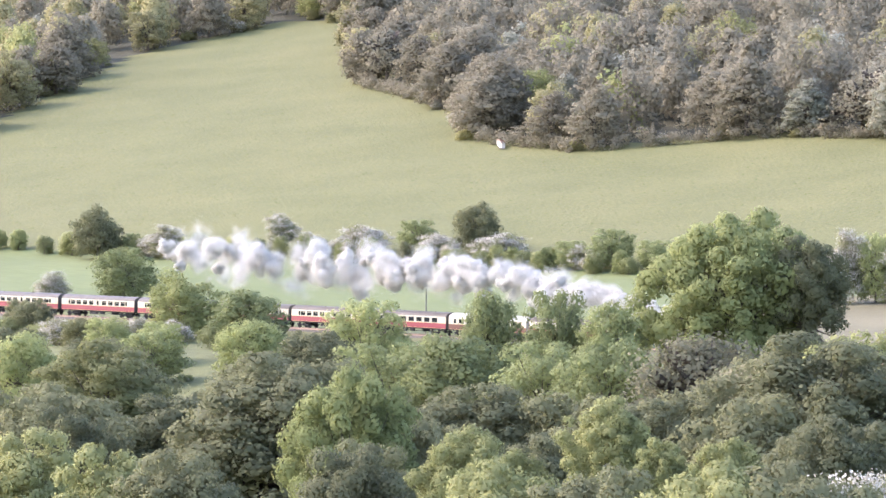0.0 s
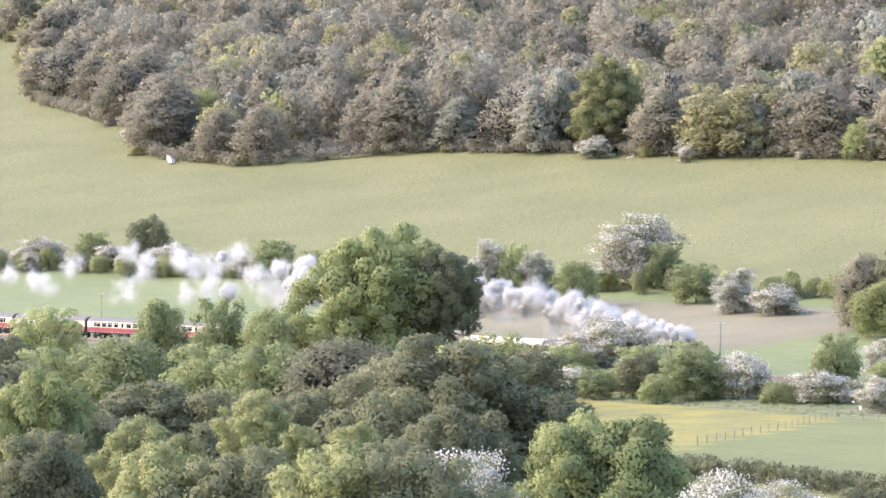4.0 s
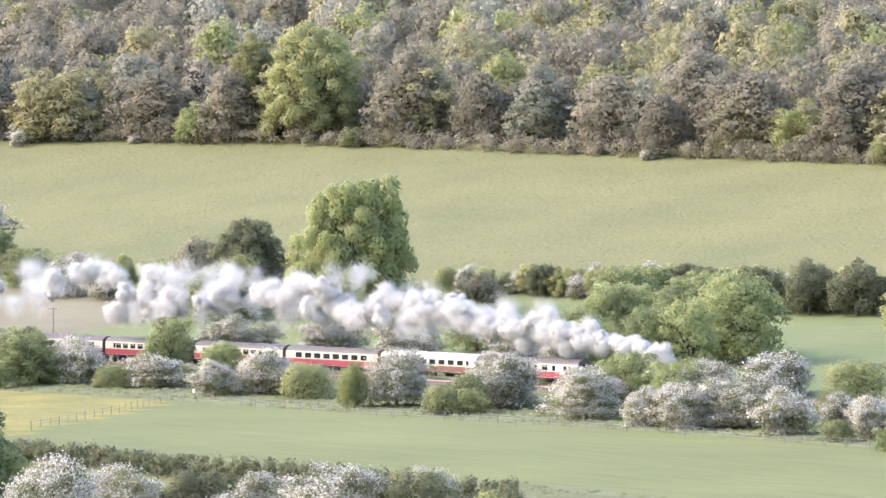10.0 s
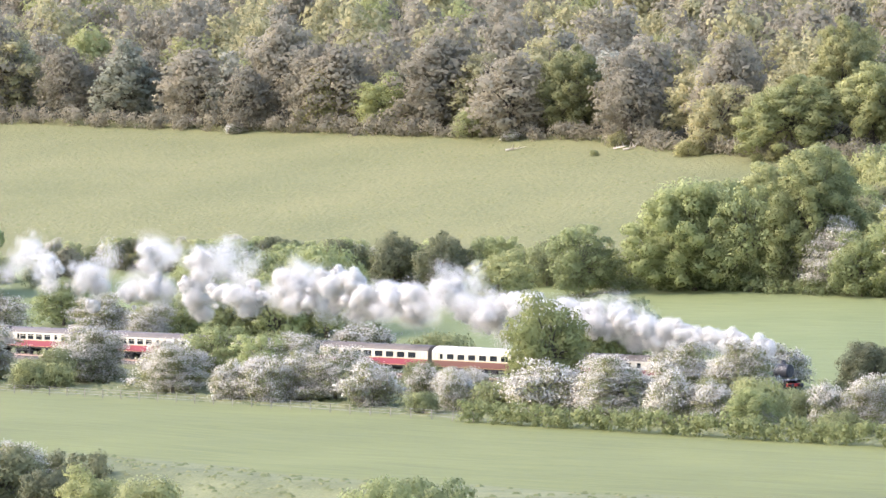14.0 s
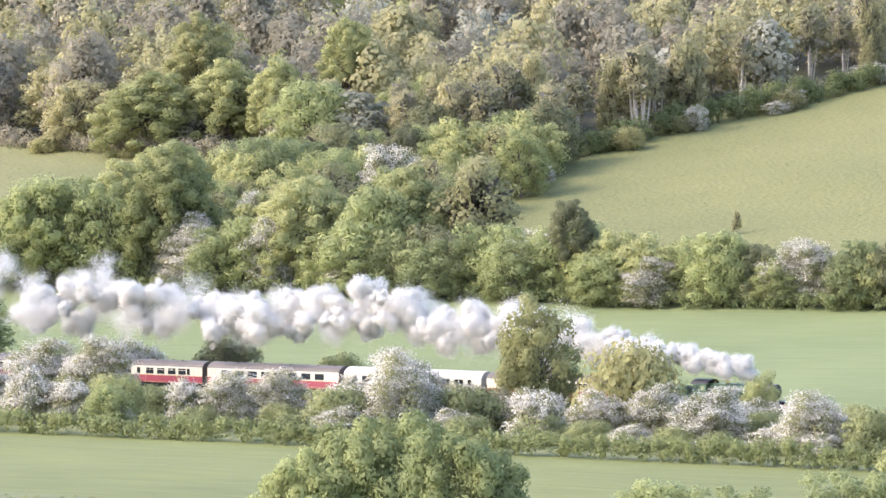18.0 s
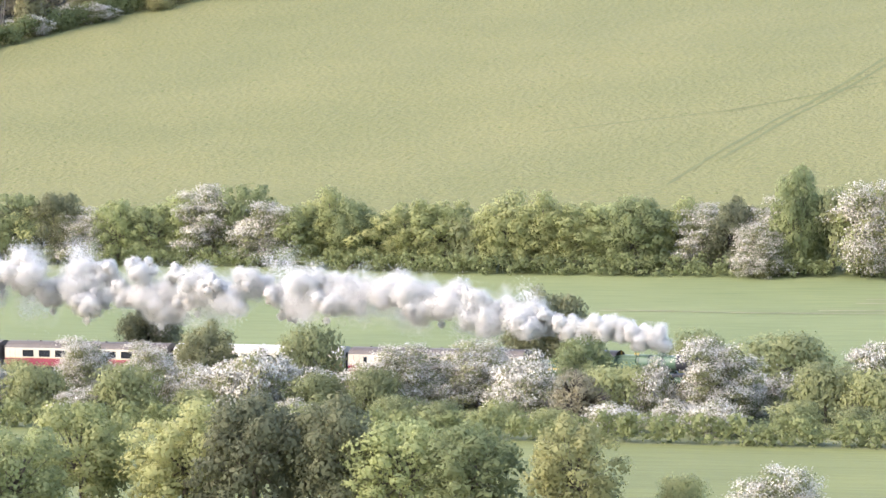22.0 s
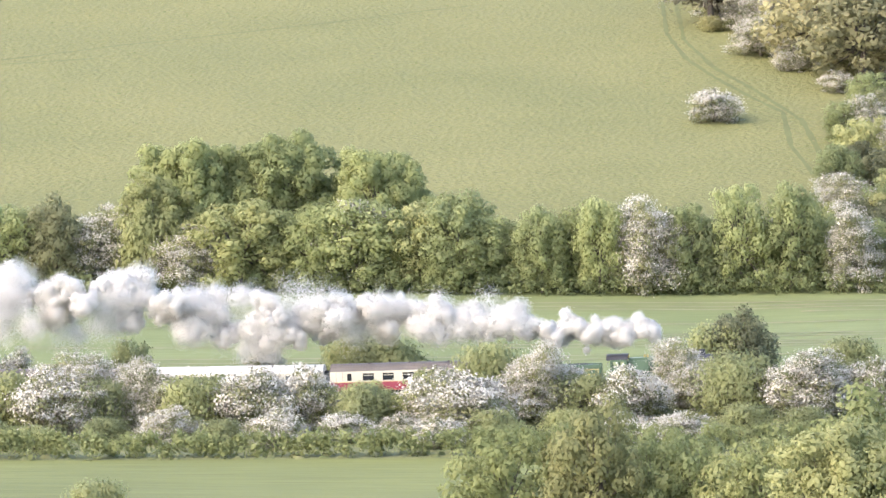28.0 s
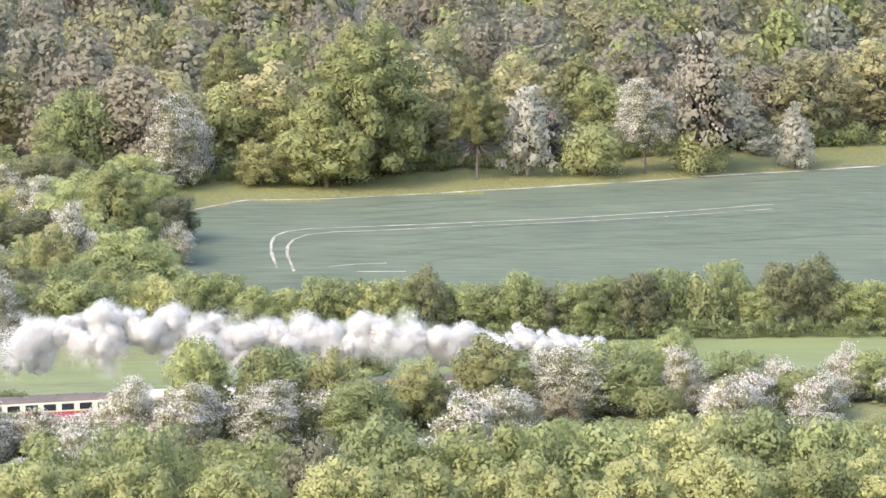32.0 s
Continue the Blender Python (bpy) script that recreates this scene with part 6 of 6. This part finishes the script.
PITCH = 20.4
ENGINE, TENDER = make_engine(), make_tender()
_open = make_coach("crimson and cream coach with grey roof", CRIMSON, CREAM, ROOFGREY, "open")
COACHES = [
    make_coach("crimson and cream corridor coach with grey roof behind the tender", CRIMSON, CREAM, ROOFGREY, "corridor"),
    make_coach("umber and cream parlour coach with white roof", UMBER, CREAM, ROOFWHITE, "parlour"),
    make_coach("crimson and cream dining coach with wide windows", CRIMSON, CREAM, ROOFGREY, "dining"),
    _open,
]
for i in range(6):
    COACHES.append(copy_thing(_open, pose(0, 0, 0)))


def head(t):
    """Where the front of the first coach is along the line at t seconds."""
    return -667.94 + 22.309 * t - 0.0272 * t * (t - 32)


def on_track(x):
    """The pose of a vehicle whose middle is at x."""
    a = math.atan2(track_y(x + 7) - track_y(x - 7), 14)
    return pose(x, track_y(x), rise(x), 0, -math.degrees(math.atan2(rise(x + 7) - rise(x - 7), 14)), math.degrees(a))


# ---- steam ----


STEAM = mat("steam", (0.715, 0.695, 0.645), rough=1.0, var=0.02, scale=3.0, translucent=0.5)
STEAM.node_tree.nodes["Principled BSDF"].inputs["Specular IOR Level"].default_value = 0.0


def puff_mesh(seed, r, count, knots, soft, flake, ragged):
    """A billow of steam: many tiny flakes of mist in rolling knots round a heart, thinning to a ragged edge."""
    rng = np.random.default_rng(seed + 40)
    heart = rng.normal(size=(knots, 3))
    heart /= np.linalg.norm(heart, axis=1)[:, None]
    heart *= r * rng.uniform(0.35, 0.95, size=(knots, 1)) * np.array((1.0, 0.9, rng.uniform(0.75, 1.25)))
    heart[0] = 0
    size = rng.uniform(0.6, 1.25, knots) * soft * r
    size[0] = r * 0.5
    pick = rng.choice(knots, count, p=size ** 2 / (size ** 2).sum())
    e = rng.normal(size=(count, 3))
    e /= np.linalg.norm(e, axis=1)[:, None]
    e *= np.minimum(1.7, np.abs(rng.normal(0.82, ragged, size=(count, 1))))
    c = heart[pick] + e * size[pick][:, None]
    nrm = e / np.linalg.norm(e, axis=1)[:, None] + 0.7 * c / np.linalg.norm(c, axis=1)[:, None] + rng.normal(scale=0.35, size=(count, 3))
    nrm /= np.linalg.norm(nrm, axis=1)[:, None]
    side = np.cross(nrm, rng.normal(size=(count, 3)))
    side /= np.linalg.norm(side, axis=1)[:, None]
    fwd = np.cross(nrm, side)
    s = flake * rng.uniform(0.6, 1.3, size=(count, 1))
    v = np.stack([c - side * s, c - fwd * s, c + side * s, c + fwd * s], 1).reshape(-1, 3)
    near = e / (np.linalg.norm(e, axis=1)[:, None] + 1e-9) + 0.8 * c / (np.linalg.norm(c, axis=1)[:, None] + 1e-9) + nrm * 0.2
    near /= np.linalg.norm(near, axis=1)[:, None]
    return quad_mesh("billow", v, np.arange(count * 4).reshape(-1, 4), [STEAM], soft=np.repeat(near, 4, axis=0))


PUFFS = [puff_mesh(i, (1.1, 1.5, 1.8, 2.2)[i % 4], (11000, 15000, 18000, 21000)[i % 4], 19, (0.36, 0.46)[i % 2], 0.054, 0.17 + 0.07 * (i % 3)) for i in range(12)]
WISPS = [puff_mesh(i + 20, (2.0, 2.4, 2.7)[i % 3], 7500, 14, 0.5, 0.036, 0.34) for i in range(9)]
PUFF_EVERY = 0.19
STEAM_ROWS = []


def build_steam():
    """Every beat of the engine leaves one puff, of several billows that spread and thin out as it hangs over the line."""
    rng = np.random.default_rng(9)
    t = -5.6
    while t < 32.2:
        x = head(t) + 14.9
        puff = thing("steam_puff", "white billowing puff of steam hanging above the railway", "steam", "steam puffs")
        billows = []
        thick = rng.uniform(0.75, 1.25)
        for i in range(6):
            d = rng.normal(size=3)
            d /= np.linalg.norm(d)
            d[0] *= 1.15
            d[2] = d[2] * 0.9 + 0.1
            wisp = i > 3
            pool = WISPS if wisp else PUFFS[(1, 2, 0, 3)[i]::4]
            b = piece("billow", pool[int(rng.integers(len(pool)))], puff)
            b["kind"] = "stuff"
            life = rng.uniform(4.5, 8.5) if wisp else rng.uniform(3.0, 6.4) * thick
            billows.append((b, d * rng.uniform(0.5, 1.25) * (1.3 if wisp else 1.0), rng.uniform(-70, 70, 3), life, (0, 0, 0.3, 0.55, 0.8, 1.1)[i], -2.1 * (i % 2)))
        STEAM_ROWS.append((t, x, puff, billows, rng.uniform(-1.0, 1.0), rng.uniform(0.8, 1.2)))
        t += PUFF_EVERY


build_steam()


def clip_rows(rows):
    """Rows from the clip's start to its end, cut from a longer life."""
    ts = [r[0] for r in rows]
    out = []
    times = [0.0] + [t for t in ts if 0.02 < t < 31.98] + [32.0]
    for t in times:
        v = [float(np.interp(t, ts, [r[k] for r in rows])) for k in range(1, len(rows[0]))]
        out.append((t, v))
    return out


def motions():
    times = [0, 2, 4, 6, 8, 10, 12, 14, 16, 18, 20, 22, 24, 26, 28, 30, 32]
    walk(ENGINE, [(t, on_track(head(t) + 19.3 - 6) @ pose(6, 0, 0)) for t in times])
    walk(TENDER, [(t, on_track(head(t) + 3.6) @ pose(3.6, 0, 0)) for t in times])
    for i, c in enumerate(COACHES):
        walk(c, [(t, on_track(head(t) - PITCH * (i + 0.5))) for t in times])
    for t0, x, puff, billows, sway, lift in STEAM_ROWS:
        y = track_y(x)
        rows = [(t0 - 0.05, -9), (t0, 5.0), (t0 + 0.3, 5.9), (t0 + 0.9, 4.0 + 3.2 * lift), (t0 + 2, 4.2 + 4.7 * lift), (t0 + 4, 4.4 + 5.9 * lift), (t0 + 8, 4.6 + 7.0 * lift), (t0 + 8.8, 4.6 + 7.1 * lift)]
        walk(puff, [(t, pose(x + 0.6 * min(max(t - t0, 0), 9), y + sway * min(max(t - t0, 0), 9) * 0.3, v[0] + rise(x))) for t, v in clip_rows(rows)])
        for b, d, turn, life, late, back in billows:
            grown = [(t0 - 0.12, 0.15, 0), (t0, 0.2, 0), (t0 + 0.3, 0.4, 0), (t0 + 0.9, 1.0, 0), (t0 + 2, 1.95, 0), (t0 + 4, 3.0, 0), (t0 + 8, 4.2, 0)]
            gone = math.floor((t0 + life) * 10) / 10 + 0.034
            end = 0.2 + float(np.interp(life, (0, 2, 4, 8), (0.2, 2.0, 2.9, 4.0)))
            grown = [g for g in grown if g[0] < gone - 0.1] + [(gone, end, 0), (gone + 0.034, end, -40)]
            if late:
                born = math.floor((t0 + late) * 10) / 10 + 0.067
                size = float(np.interp(born, [g[0] for g in grown], [g[1] for g in grown]))
                grown = [(born - 0.034, size, -40), (born, size, 0)] + [g for g in grown if g[0] > born + 0.05]
            walk(b, [(t, pose(d[0] * v[0] + back, d[1] * v[0], d[2] * v[0] + v[1], *(turn * min(1.0, max(0.0, (t - t0) / 7))))) for t, v in clip_rows(grown)])


motions()
